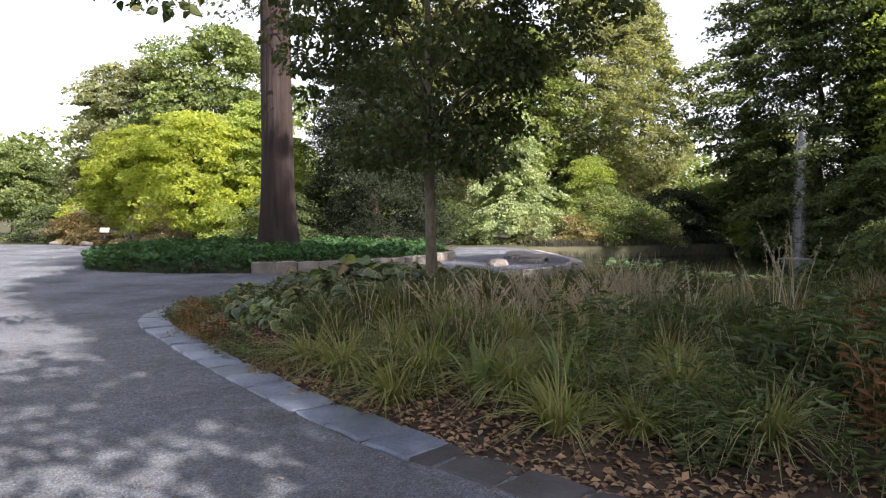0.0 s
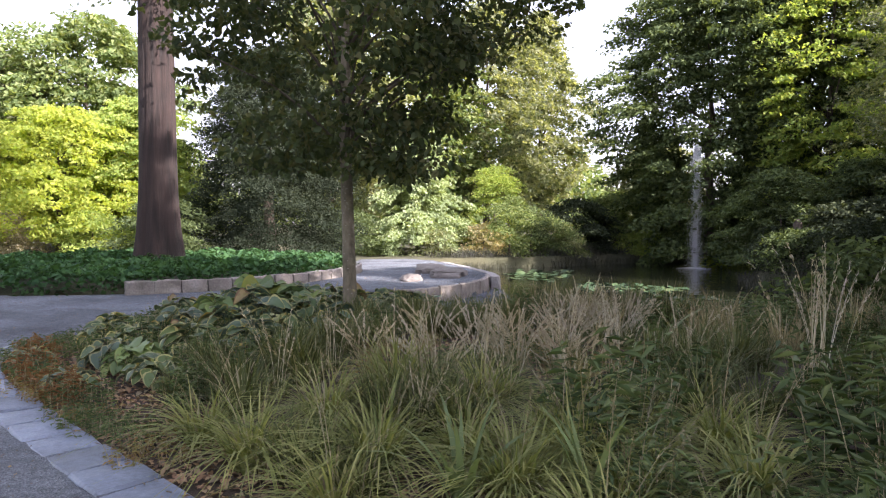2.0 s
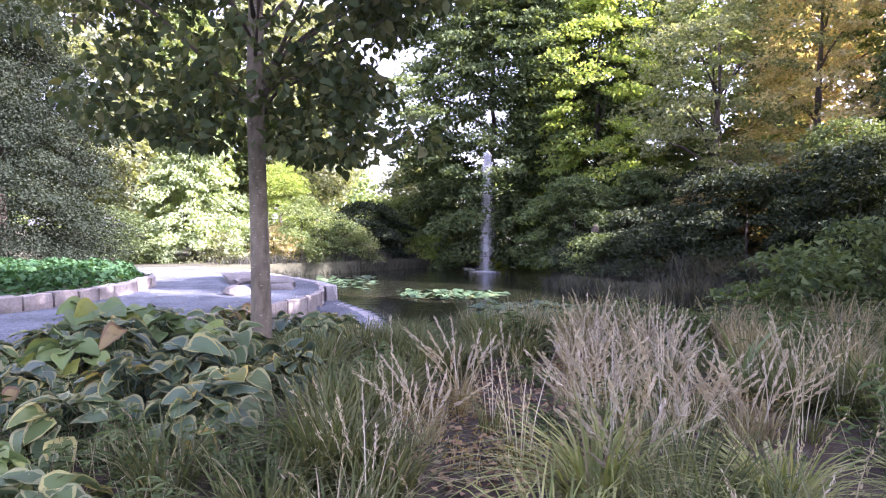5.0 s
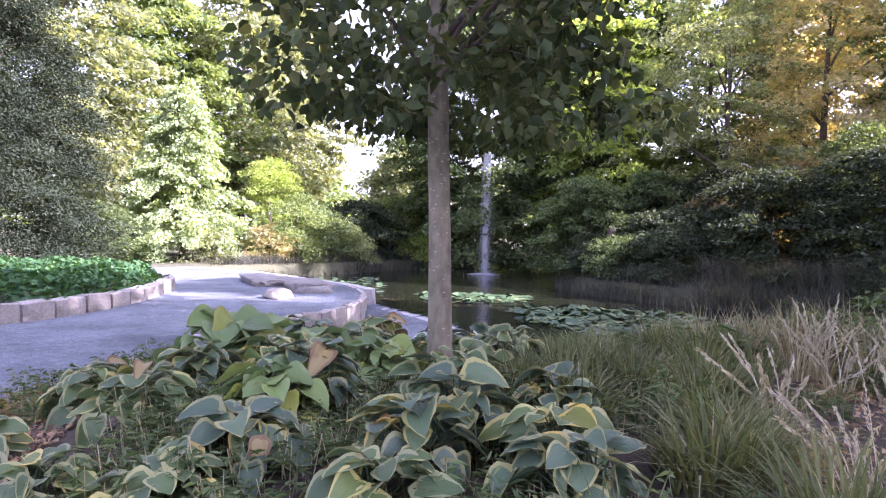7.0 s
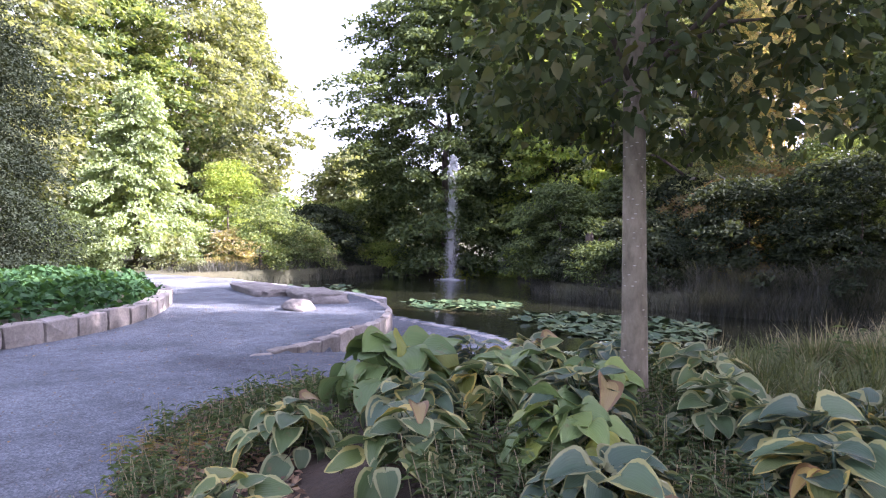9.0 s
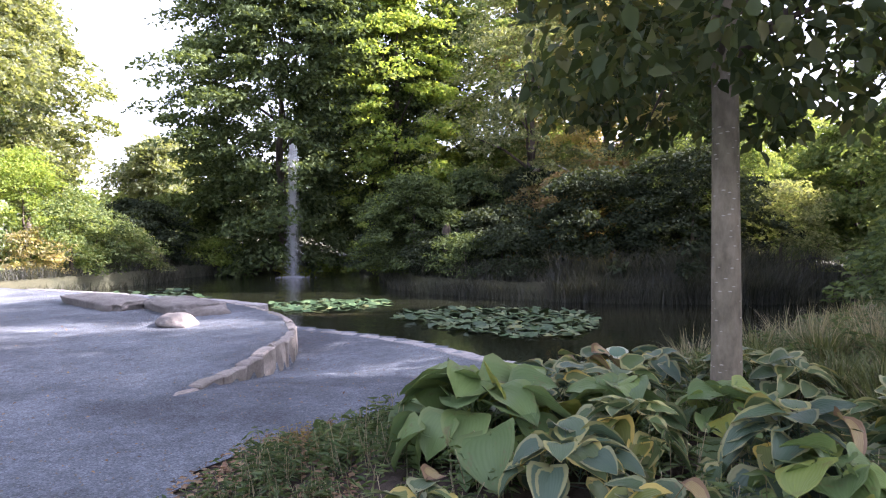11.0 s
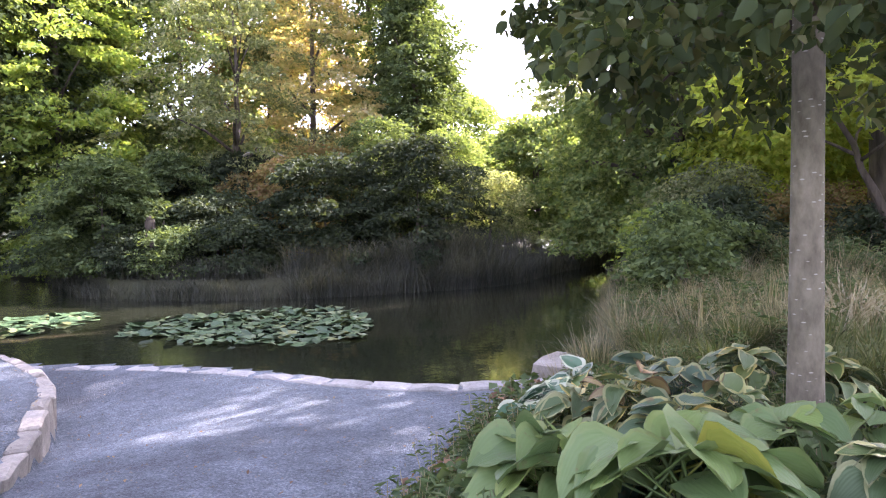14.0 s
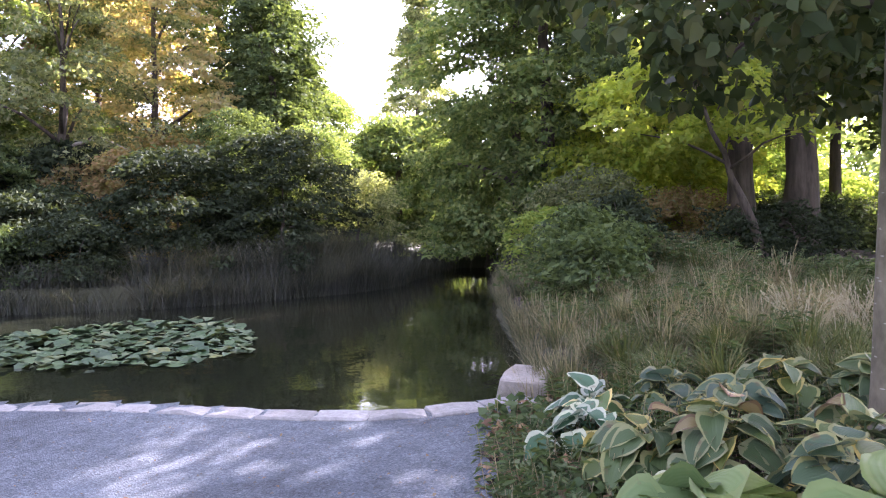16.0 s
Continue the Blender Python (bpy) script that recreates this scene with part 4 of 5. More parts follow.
SHRUBS = [
    (6.7, 10.1, 0.8, 1.2, L_DARK, "dark blue-green bush on the bank"), (7.9, 9.6, 0.9, 1.5, L_DARK, "dark leafy bush on the bank"), (9.4, 8.2, 1.0, 1.7, L_DEEP_SHADED, "dark leafy bush on the bank"),
    (9.9, 4.9, 0.9, 1.2, L_DEEP_SHADED, "low dark bush at the foot of the trees"), (9.5, 3.7, 0.9, 1.35, L_DEEP_SHADED, "low dark bush at the foot of the trees"), (11.9, 2.2, 0.9, 1.3, L_DEEP_SHADED, "low dark bush at the foot of the trees"), (12.2, 0.7, 0.9, 1.3, L_DEEP_SHADED, "low dark bush at the foot of the trees"),
    (12.4, 37.0, 1.25, 2.7, L_DARK, "rounded weeping green shrub by the water"), (9.6, 36.8, 1.1, 1.7, L_GOLD, "beige autumn bush by the water"), (7.0, 36.6, 1.0, 1.3, L_GREY, "pale low bush by the water"), (14.6, 37.6, 1.0, 1.6, L_GREY, "pale low bush at the water"),
    (14.0, 1.3, 1.3, 1.5, L_DEEP_SHADED, "low dark bush under the trees"), (13.7, -0.3, 1.3, 1.6, L_DEEP_SHADED, "low dark bush under the trees"), (13.3, -1.8, 1.3, 1.5, L_DEEP_SHADED, "low dark bush under the trees"), (13.0, -3.4, 1.4, 1.7, L_DEEP_SHADED, "low dark bush under the trees"),
    (16.7, 20.2, 1.25, 1.7, L_DEEP_SHADED, "dark bush hanging over the water"), (16.9, 22.3, 1.2, 1.5, L_DARK, "dark bush hanging over the water"), (17.6, 24.3, 1.2, 1.6, L_DEEP_SHADED, "dark bush hanging over the water"), (19.4, 26.0, 1.2, 1.5, L_DARK, "dark bush hanging over the water"), (21.6, 27.6, 1.3, 1.7, L_DEEP_SHADED, "dark bush hanging over the water"),
    (18.8, 25.6, 2.2, 3.9, L_DARK, "dark dense shrub behind the reeds"), (19.2, 21.8, 2.4, 2.6, L_DEEP_SHADED, "dark dense shrub behind the reeds"),
    (19.2, 18.0, 2.4, 3.9, L_DEEP_SHADED, "dark dense shrub behind the reeds"), (20.0, 14.8, 2.2, 4.4, L_DEEP_SHADED, "green shrub behind the reeds"),
    (21.6, 24.0, 2.0, 4.2, L_DARK, "dark twiggy shrub on the bank"), (21.8, 19.8, 2.0, 3.8, L_BROWN, "russet leafy shrub on the bank"), (22.6, 16.4, 1.9, 5.4, L_DARK, "tall dark shrub on the bank"), (23.6, 13.6, 1.8, 5.0, L_MID, "sunlit green shrub on the bank"), (24.0, 29.8, 2.0, 3.6, L_LIME, "yellow-green sunlit shrub on the far bank"),
    (22.4, 27.6, 2.4, 3.4, L_DEEP_SHADED, "green shrub on the far bank"), (22.0, 12.0, 1.9, 3.2, L_GREY, "pale green shrub by the inlet"),
    (23.5, 22.0, 2.6, 3.4, L_BROWN, "russet shrub on the bank"), (25.0, 18.8, 2.6, 4.6, L_BROWN, "russet shrub on the bank"),
    (11.4, 40.4, 1.6, 4.9, L_LIME, "yellow autumn bush by the water"), (10.9, 36.4, 1.3, 3.1, L_MID, "rounded weeping green shrub by the water"),
    (8.6, 37.6, 1.0, 1.9, L_LIGHT, "pale cream-green bush by the water"), (4.2, 36.8, 0.9, 1.4, L_LIGHT, "low pale bush by the water"),
    (13.8, 38.0, 1.6, 2.0, L_MID, "low green shrub at the water"), (16.5, 40.0, 2.4, 3.0, L_DEEP_SHADED, "dark shrub behind the pond"),
    (20.0, 41.5, 2.4, 3.4, L_MID, "green shrub behind the pond"), (25.0, 42.0, 3.0, 5.0, L_GREY, "greyish shrub behind the pond"),
    (22.6, 35.4, 1.2, 1.3, L_YELLOW, "golden low shrub by the fountain"), (25.2, 34.6, 1.3, 1.4, L_LIME, "lime-green low shrub by the water"),
    (20.2, 38.6, 1.5, 1.5, L_LIME, "lime-green low shrub by the water"), (27.6, 31.6, 1.8, 3.0, L_DEEP_SHADED, "dark shrub on the far bank"),
    (13.8, 6.4, 1.7, 2.6, L_GREY, "greyish bush on the bank"), (17.5, 5.6, 1.6, 2.6, L_DARK, "dark bush on the bank"), (12.4, 4.6, 1.5, 1.6, L_BROWN, "russet low bush under the trees"),
    (20.5, -6.0, 2.4, 3.6, L_MID, "green bush behind the trees"), (16.5, -5.0, 2.2, 2.8, L_LIME, "lime-green bush behind the trees"), (26.0, -9.0, 3.0, 5.0, L_MID, "green bush behind the trees"), (12.8, -0.6, 1.6, 1.5, L_DARK, "low dark bush under the trees"), (16.5, -2.0, 1.7, 1.8, L_MID, "low green bush under the trees"), (10.5, -3.0, 1.8, 1.7, L_DARK, "low dark bush under the trees"), (9.2, 9.0, 1.2, 1.3, L_DARK, "dark green bush at the water"), (14.6, 2.4, 1.1, 2.0, L_YELLOW, "yellow bush glowing in the sun"), (19.5, 0.5, 2.2, 3.2, L_DARK, "dark bush under the trees"),
    (10.5, 8.4, 1.0, 1.5, L_GREY, "small grey-green bush at the water"), (12.8, 8.2, 1.0, 1.6, L_LIME, "light green bush at the water"),
    (-16.5, 36.0, 1.3, 1.6, L_BROWN, "dark reddish low shrub beside the path"), (-19.0, 37.5, 1.5, 1.8, L_DARK, "dark low shrub beside the path"), (-12.2, 33.8, 1.2, 1.9, L_STRAW, "tall pale ornamental grass"),
    (-6.0, 32.5, 1.8, 2.6, L_DARK, "dark shrub behind the redwood"), (-9.0, 34.0, 1.4, 2.0, L_LIME, "lime-green shrub behind the island"), (-24.5, 38.0, 2.0, 3.5, L_MID, "green shrub at the path's end"),
    (2.4, 36.6, 1.5, 2.4, L_DARK, "dark shrub at the water"), (31.5, 28.0, 3.0, 7.0, L_MID, "tall green shrub behind the bank"), (33.0, 24.0, 3.0, 7.0, L_LIME, "tall lime-green shrub behind the bank"),
]
for i, (x, y, r, h, leaf, label) in enumerate(SHRUBS):
    cnt = int(34 * r * (0.6 + h * 0.35))
    tree("shrub", x, y, float(ground_h(x, y, False)), label, "dome", r, 0.05, h, 0.05 + 0.01 * h, leaf, BARK, min(cnt, 190), 0.55, 110, 0.13 if r < 2 else 0.18, six="tri", seed=300 + i, limbs=4, trunk_top=0.6, category="shrub")

# far woods that close the view
rng = np.random.default_rng(9)
cs = []
for k in range(150):
    a = 2 * math.pi * k / 150 + rng.uniform(-0.03, 0.03)
    d = rng.uniform(66, 84)
    x, y = 6 + d * math.cos(a), 20 + d * math.sin(a)
    if (-14 < math.degrees(math.atan2(y - 14, x + 4)) < -9) or 47 < math.degrees(math.atan2(y - 10, x + 4)) < 60:
        hh = rng.uniform(3, 5)
    else:
        hh = rng.uniform(7, 12)
    cc = crown_centres(rng, "dome", rng.uniform(4, 6), 0.3, hh, 60)
    cs.append(cc + np.array([x, y, float(ground_h(x, y, False))]))
cs = np.concatenate(cs)
p, o = clump_points(rng, cs, 1.5 * rng.uniform(0.7, 1.3, len(cs)), 14, 0.8)
v, f = leaf_cloud(rng, p, 0.8, 0.6, 0.3, 0.2, o)
tagged(link_mesh("far_woods", mesh_np("far_woods", v, f), L_MID), "distant belt of mixed trees", "trees", kind="stuff")

alder = [o for o in bpy.data.objects if o.name == "alder"][0]
for k, pts in enumerate(([(24.0, 23.4, 3.7), (23.5, 21.9, 4.5), (22.9, 20.9, 4.65), (22.2, 20.0, 4.2)], [(24.2, 22.6, 3.0), (23.4, 21.2, 3.9), (23.1, 20.7, 4.1)], [(24.4, 24.6, 2.9), (23.6, 23.0, 3.9), (23.3, 22.2, 4.05)], [(24.0, 18.4, 2.4), (23.2, 17.6, 3.1), (22.9, 17.0, 3.3)])):
    ax, ay, az = alder.location
    part("dead_branch", tube([(p0 - ax, p1 - ay, p2 - az) for p0, p1, p2 in pts], [0.045, 0.065, 0.035, 0.015][:len(pts)], 7, 0.2, k), BARK_PALE, alder, "bare pale dead branch")
    part("limb", tube([(0, 0, 3.0), ((pts[0][0] - ax) * 0.5, (pts[0][1] - ay) * 0.5, 3.4), (pts[0][0] - ax, pts[0][1] - ay, pts[0][2] - az)], [0.08, 0.06, 0.05], 6, 0.1, k), BARK, alder)

over = [o for o in bpy.data.objects if o.get("label") == "broadleaf tree overhanging the path"][0]
ox, oy, oz = over.location
rng = np.random.default_rng(88)
cl = np.array([(-3.3, 7.0, 3.6), (-2.95, 7.1, 3.5), (-2.2, 7.5, 3.85), (-1.9, 7.6, 3.8), (-3.6, 6.7, 3.8), (-4.3, 6.2, 4.0), (-5.0, 5.4, 4.3), (-5.6, 6.6, 3.9)]) - np.array([ox, oy, oz])
for q in cl:
    p, o = clump_points(rng, q[None], np.full(1, 0.34), 46, 0.6)
    v, f = leaf_cloud(rng, p, 0.12, 0.6, 0.4, 0.4, o * 0.6, True)
    link_mesh("hanging_spray", mesh_np("hanging_spray", v, f), L_SAPLING, over)
part("limb", tube([(0, 0, 4.0), (1.8, 1.6, 5.0), (3.8, 3.4, 4.6), (5.0, 4.5, 3.8), (6.0, 5.0, 3.9)], [0.09, 0.07, 0.045, 0.02, 0.006], 7, 0.08, 3), BARK, over)

# a dead stump among the reeds
snag = thing("dead_stump", 17.75, 23.5, -0.75, "weathered grey dead tree stump standing in the reeds", "stump")
part("trunk", tube([(0, 0, 0), (0.02, 0, 0.8), (0.05, 0.02, 1.7), (0.04, 0.03, 2.5), (0.07, 0.02, 2.68)], [0.24, 0.19, 0.17, 0.16, 0.09], 11, 0.12, 5), BARK, snag)
part("broken_limb", tube([(0.05, 0, 1.9), (0.05, -0.3, 2.2), (0.08, -0.42, 2.5)], [0.06, 0.045, 0.02], 7, 0.15, 6), BARK, snag)

# sunlit slope beyond the pond
tagged(link_mesh("lawn", grid_mesh("lawn", np.arange(52, 80, 1.0), np.arange(-4, 26, 1.0), lambda x, y: 0.9 + 4.6 * smooth(x, 52, 74) + 0.3 * np.sin(y * 0.4)), LAWN), "sunlit mown grass slope beyond the trees", "lawn", kind="structure")

# small things at the end of the path
sign = thing("sign", -14.4, 33.6, float(ground_h(-14.4, 33.6, False)), "small white plant sign on a dark post", "sign")
part("post", tube([(0, 0, 0), (0, 0, 0.75)], [0.025, 0.025], 8), METAL, sign)
bm = bmesh.new()
bmesh.ops.create_cube(bm, size=1)
bmesh.ops.scale(bm, vec=(0.42, 0.03, 0.26), verts=bm.verts)
bmesh.ops.rotate(bm, cent=(0, 0, 0), matrix=Matrix.Rotation(radians(-35), 3, "X"), verts=bm.verts)
bmesh.ops.translate(bm, vec=(0, 0, 0.8), verts=bm.verts)
bmesh.ops.bevel(bm, geom=bm.edges[:], offset=0.006, segments=1, affect="EDGES")
part("board", bm, WHITE, sign, smooth=False)
for k, (x, y, L) in enumerate(((-15.8, 34.9, 0.6), (-17.4, 35.4, 0.7))):
    boulder("rock", x, y, -0.05, L, L * 0.7, L * 0.55, 40 * k, 30 + k, "grey boulder at the edge of the path")


# ---- low planting ----
def scatter(rng, poly, count, margin=0.0, avoid=None):
    xs = [q[0] for q in poly]
    ys = [q[1] for q in poly]
    out = []
    while len(out) < count:
        x, y = rng.uniform(min(xs), max(xs), 200), rng.uniform(min(ys), max(ys), 200)
        ok = sdist(poly, x, y) > margin
        if avoid is not None:
            ok &= avoid(x, y)
        out += list(zip(x[ok], y[ok]))
    return out[:count]


def gz(x, y):
    return float(ground_h(x, y, False)) + 0.02


# ivy-like ground cover on the island
rng = np.random.default_rng(21)
pts = np.array(scatter(rng, COVER, 26000, -0.05, lambda x, y: np.hypot(x + 4.8, y - 24.6) > 0.7))
sd = sdist(COVER, pts[:, 0], pts[:, 1])
hh = 0.30 + 0.16 * np.sin(pts[:, 0] * 2.3) * np.sin(pts[:, 1] * 1.9) * smooth(sd, 0, 1)
fall = (sd < 0.35) & (pts[:, 0] < -3.3)
zz = ground_h(pts[:, 0], pts[:, 1], False) + hh * rng.uniform(0.35, 1.05, len(pts))
zz = np.where(fall, rng.uniform(0.02, 0.55, len(pts)), zz)
v, f = leaf_cloud(rng, np.column_stack([pts, zz]), 0.15, 0.75, 0.55, 0.25, None, False)
tagged(link_mesh("ground_cover", mesh_np("ground_cover", v, f), L_COVER), "lush deep green leafy ground cover on the walled island", "ground cover", kind="stuff")


# hostas
def hosta_leaf(L, W, seed, cup=0.25, bend=0.5):
    rg = random.Random(seed)
    rows, cols = 8, 4
    verts, faces, uvs = [], [], []
    for i in range(rows + 1):
        q = i / rows
        w = W * 0.5 * (math.sin(math.pi * q ** 0.58) ** 0.7 if 0 < q < 1 else 0.0) + 0.004
        for j in range(-cols, cols + 1):
            s = j / cols
            back = 0.20 * L * (abs(s) ** 1.5) * (1 - q) ** 4
            ripple = 0.035 * W * math.sin(q * 11 + j * 1.7 + seed) * abs(s)
            verts.append((s * w, q * L - back, cup * abs(s) ** 1.5 * w - bend * L * q * q * 0.55 + ripple + rg.uniform(-1, 1) * 0.003))
            uvs.append((max(abs(s), abs(2 * q - 1) ** 16), q))
    k = 2 * cols + 1
    for i in range(rows):
        for j in range(2 * cols):
            a = i * k + j
            faces.append((a, a + 1, a + k + 1, a + k))
    # the stalk
    base = len(verts)
    for zq in (0.0, 1.0):
        for th in range(4):
            verts.append((0.008 * math.cos(th * 1.571), -0.55 * L * zq + 0.01, -0.5 * L * zq * zq - 0.2 * L * zq + 0.008 * math.sin(th * 1.571)))
            uvs.append((0.1, 0.5))
    for th in range(4):
        faces.append((base + th, base + (th + 1) % 4, base + 4 + (th + 1) % 4, base + 4 + th))
    me = bpy.data.meshes.new("leaf")
    me.from_pydata(verts, [], faces)
    lay = me.uv_layers.new(name="UVMap")
    idx = np.empty(len(me.loops), dtype=np.int32)
    me.loops.foreach_get("vertex_index", idx)
    lay.data.foreach_set("uv", np.array(uvs, dtype=np.float32)[idx].ravel())
    me.shade_smooth()
    return me


gourd = thing("gourd", -0.26, 13.42, gz(-0.26, 13.42), "small pale green round gourd on a stalk", "gourd")
part("stalk", tube([(0, 0, -0.02), (0.02, 0.01, 0.1), (0, 0, 0.19)], [0.008, 0.006, 0.005], 6, 0.1, 2), L_HERB, gourd)
bm = bmesh.new()
bmesh.ops.create_uvsphere(bm, u_segments=24, v_segments=12, radius=0.05)
for v in bm.verts:
    k = 1 + 0.06 * math.cos(8 * math.atan2(v.co.y, v.co.x)) * (1 - abs(v.co.z) / 0.05)
    v.co = Vector((v.co.x * k, v.co.y * k, v.co.z * 0.8 + 0.22))
part("fruit", bm, PALE_RIND, gourd)


HOSTA_MESH = {}
for key, material in (("green", HOSTA_GREEN), ("edged", HOSTA_EDGED), ("blue", HOSTA_BLUE), ("white", HOSTA_WHITE), ("wilted", HOSTA_WILTED)):
    HOSTA_MESH[key] = []
    for s in range(4):
        me = hosta_leaf(0.29, 0.33 if key == "green" else 0.25, s + 3, 0.16 + 0.10 * s, 0.34 + 0.20 * s + (0.5 if key == "wilted" else 0))
        me.materials.append(material)
        HOSTA_MESH[key].append(me)
HOSTA_LABEL = {"green": "large plain green hosta clump with broad ribbed leaves", "edged": "hosta clump with cream-edged leaves", "white": "hosta clump with broad white-edged green leaves", "blue": "blue-green hosta clump with yellowing leaf edges"}


def hosta(x, y, key, spread, height, count, seed, scale=1.0):
    rg = random.Random(seed)
    t = thing("hosta", x, y, gz(x, y) - 0.02, HOSTA_LABEL[key], "hosta", "hostas in the bed")
    for i in range(count):
        q = (i + 0.5) / count
        th = i * 2.39996 + rg.uniform(-0.4, 0.4)
        rr = spread * (q ** 0.6) * rg.uniform(0.75, 1.1)
        hz = height * (1.05 - 0.75 * q ** 1.5) * rg.uniform(0.85, 1.1)
        kk = "wilted" if rg.random() < (0.05 if key == "edged" and y > 12.9 else 0.008) else key
        ob = new("leaf", HOSTA_MESH[kk][rg.randrange(4)])
        ob.parent = t
        s = scale * rg.uniform(0.75, 1.25) * (0.85 if kk == "wilted" else 1)
        hz += 0.07 if kk == "wilted" else 0
        tilt = 14 - 64 * q + rg.uniform(-14, 14)
        ob.matrix_local = pose(rr * math.cos(th) * 0.7, rr * math.sin(th) * 0.7, hz, 0, 0, math.degrees(th) - 90) @ pose(0, 0, 0, tilt + rg.uniform(-14, 14), rg.uniform(-32, 32), rg.uniform(-42, 42)) @ Matrix.Scale(s, 4)


HOSTAS = [
    (-3.75, 10.55, "edged", 0.3, 0.2, 14, 0.5),
    (-1.95, 11.45, "green", 0.4, 0.36, 34, 0.6),
    (-2.75, 10.75, "edged", 0.4, 0.22, 34, 0.51),
    (-1.05, 11.0, "edged", 0.4, 0.36, 34, 0.6),
    (-1.75, 10.3, "blue", 0.4, 0.36, 34, 0.62),
    (-2.55, 9.75, "green", 0.4, 0.22, 34, 0.51),
    (-2.0, 12.5, "blue", 0.4, 0.34, 34, 0.58),
    (-0.55, 12.6, "edged", 0.4, 0.36, 34, 0.56),
    (0.15, 13.3, "edged", 0.36, 0.36, 30, 0.62),
    (-1.2, 9.9, "edged", 0.4, 0.34, 30, 0.56),
    (-0.6, 10.4, "blue", 0.4, 0.34, 30, 0.58),
    (-1.0, 12.55, "green", 0.36, 0.36, 30, 0.62),
    (-1.5, 13.2, "green", 0.66, 0.46, 36, 0.92),
    (-0.95, 13.6, "green", 0.55, 0.42, 30, 0.9),
    (-0.9, 13.0, "blue", 0.42, 0.42, 40, 0.58),
    (-0.15, 13.0, "edged", 0.42, 0.42, 40, 0.58),
    (0.75, 13.3, "white", 0.42, 0.30, 26, 0.72),
    (1.2, 13.05, "white", 0.40, 0.30, 24, 0.70),
    (0.35, 12.55, "blue", 0.38, 0.36, 31, 0.52),
    (-2.5, 12.0, "edged", 0.46, 0.34, 40, 0.58),
    (-3.15, 11.2, "edged", 0.46, 0.21, 40, 0.51),
    (-2.3, 11.0, "blue", 0.5, 0.27, 46, 0.56),
    (-1.6, 11.6, "blue", 0.5, 0.42, 46, 0.64),
    (-1.5, 12.35, "edged", 0.42, 0.36, 40, 0.58),
    (-2.9, 10.2, "blue", 0.46, 0.23, 43, 0.51),
    (-2.1, 10.05, "edged", 0.46, 0.26, 43, 0.54),
    (-1.3, 10.5, "blue", 0.46, 0.4, 43, 0.61),
    (-0.75, 11.1, "edged", 0.42, 0.38, 37, 0.58),
    (-0.8, 11.95, "green", 0.36, 0.34, 31, 0.55),
    (0.25, 11.6, "edged", 0.4, 0.36, 34, 0.55),
    (-3.35, 12.3, "edged", 0.4, 0.28, 34, 0.52),
    (-2.6, 13.0, "edged", 0.42, 0.3, 34, 0.55),
    (-2.3, 9.2, "edged", 0.42, 0.22, 37, 0.48),
    (-3.1, 9.4, "blue", 0.38, 0.18, 31, 0.46),
    (0.6, 12.0, "edged", 0.38, 0.34, 31, 0.55),
    (0.95, 12.6, "blue", 0.36, 0.32, 31, 0.52),
    (-1.5, 9.55, "blue", 0.42, 0.34, 34, 0.55),
]
for i, (x, y, key, sp, hh, cnt, sc) in enumerate(HOSTAS):
    hosta(x, y, key, sp, hh, cnt, 500 + i, sc)


# grasses
def tuft_mesh(name, seed, nblade, spread, height, width, arch, flop, segs=4):
    rng = np.random.default_rng(seed)
    return mesh_np(name, *blades(rng, nblade, spread, height, width, arch, flop, segs))


def plume_mesh(seed, count, spread, height, arch, head=0.06, width=0.009):
    """Dry flower stems with feathery heads."""
    rng = np.random.default_rng(seed)
    v1, f1 = blades(rng, count, spread, height, width, arch, 0.25, 5)
    tips = v1.reshape(count, 12, 3)
    a, b = tips[:, 6:8].mean(1), tips[:, 10:12].mean(1)
    q = rng.uniform(0, 1, (count, 36, 1))
    p = (a[:, None] * (1 - q) + b[:, None] * q) + rng.normal(0, 0.006, (count, 36, 3))
    d = (b - a) / (np.linalg.norm(b - a, axis=1, keepdims=True) + 1e-9)
    v2, f2 = leaf_cloud(rng, p.reshape(-1, 3), head, 0.16, 0.1, 0.1, np.repeat(d, 36, 0) * 3)
    off = len(v1)
    verts = np.concatenate([v1, v2])
    return mesh_np("plumes", verts, f1.tolist() + (f2 + off).tolist())


def make_kind(n_var, parts):
    """Mesh variants of a plant: lists of (part name, mesh)."""
    out = []
    for s in range(n_var):
        row = []
        for pname, maker, material in parts:
            me = maker(s)
            me.materials.append(material)
            row.append((pname, me))
        out.append(row)
    return out


def plant(name, kinds, x, y, rg, label, category, group, scale=(0.8, 1.2), z=None):
    t = thing(name, x, y, gz(x, y) - 0.03 if z is None else z, label, category, group)
    s = rg.uniform(*scale)
    t.scale = (s, s, s * rg.uniform(0.9, 1.1))
    t.rotation_euler = (0, 0, rg.uniform(0, 6.28))
    for pname, me in kinds[rg.randrange(len(kinds))]:
        ob = new(pname, me)
        ob.parent = t
        if pname == "stem":
            tagged(ob, kind="stuff")
    return t


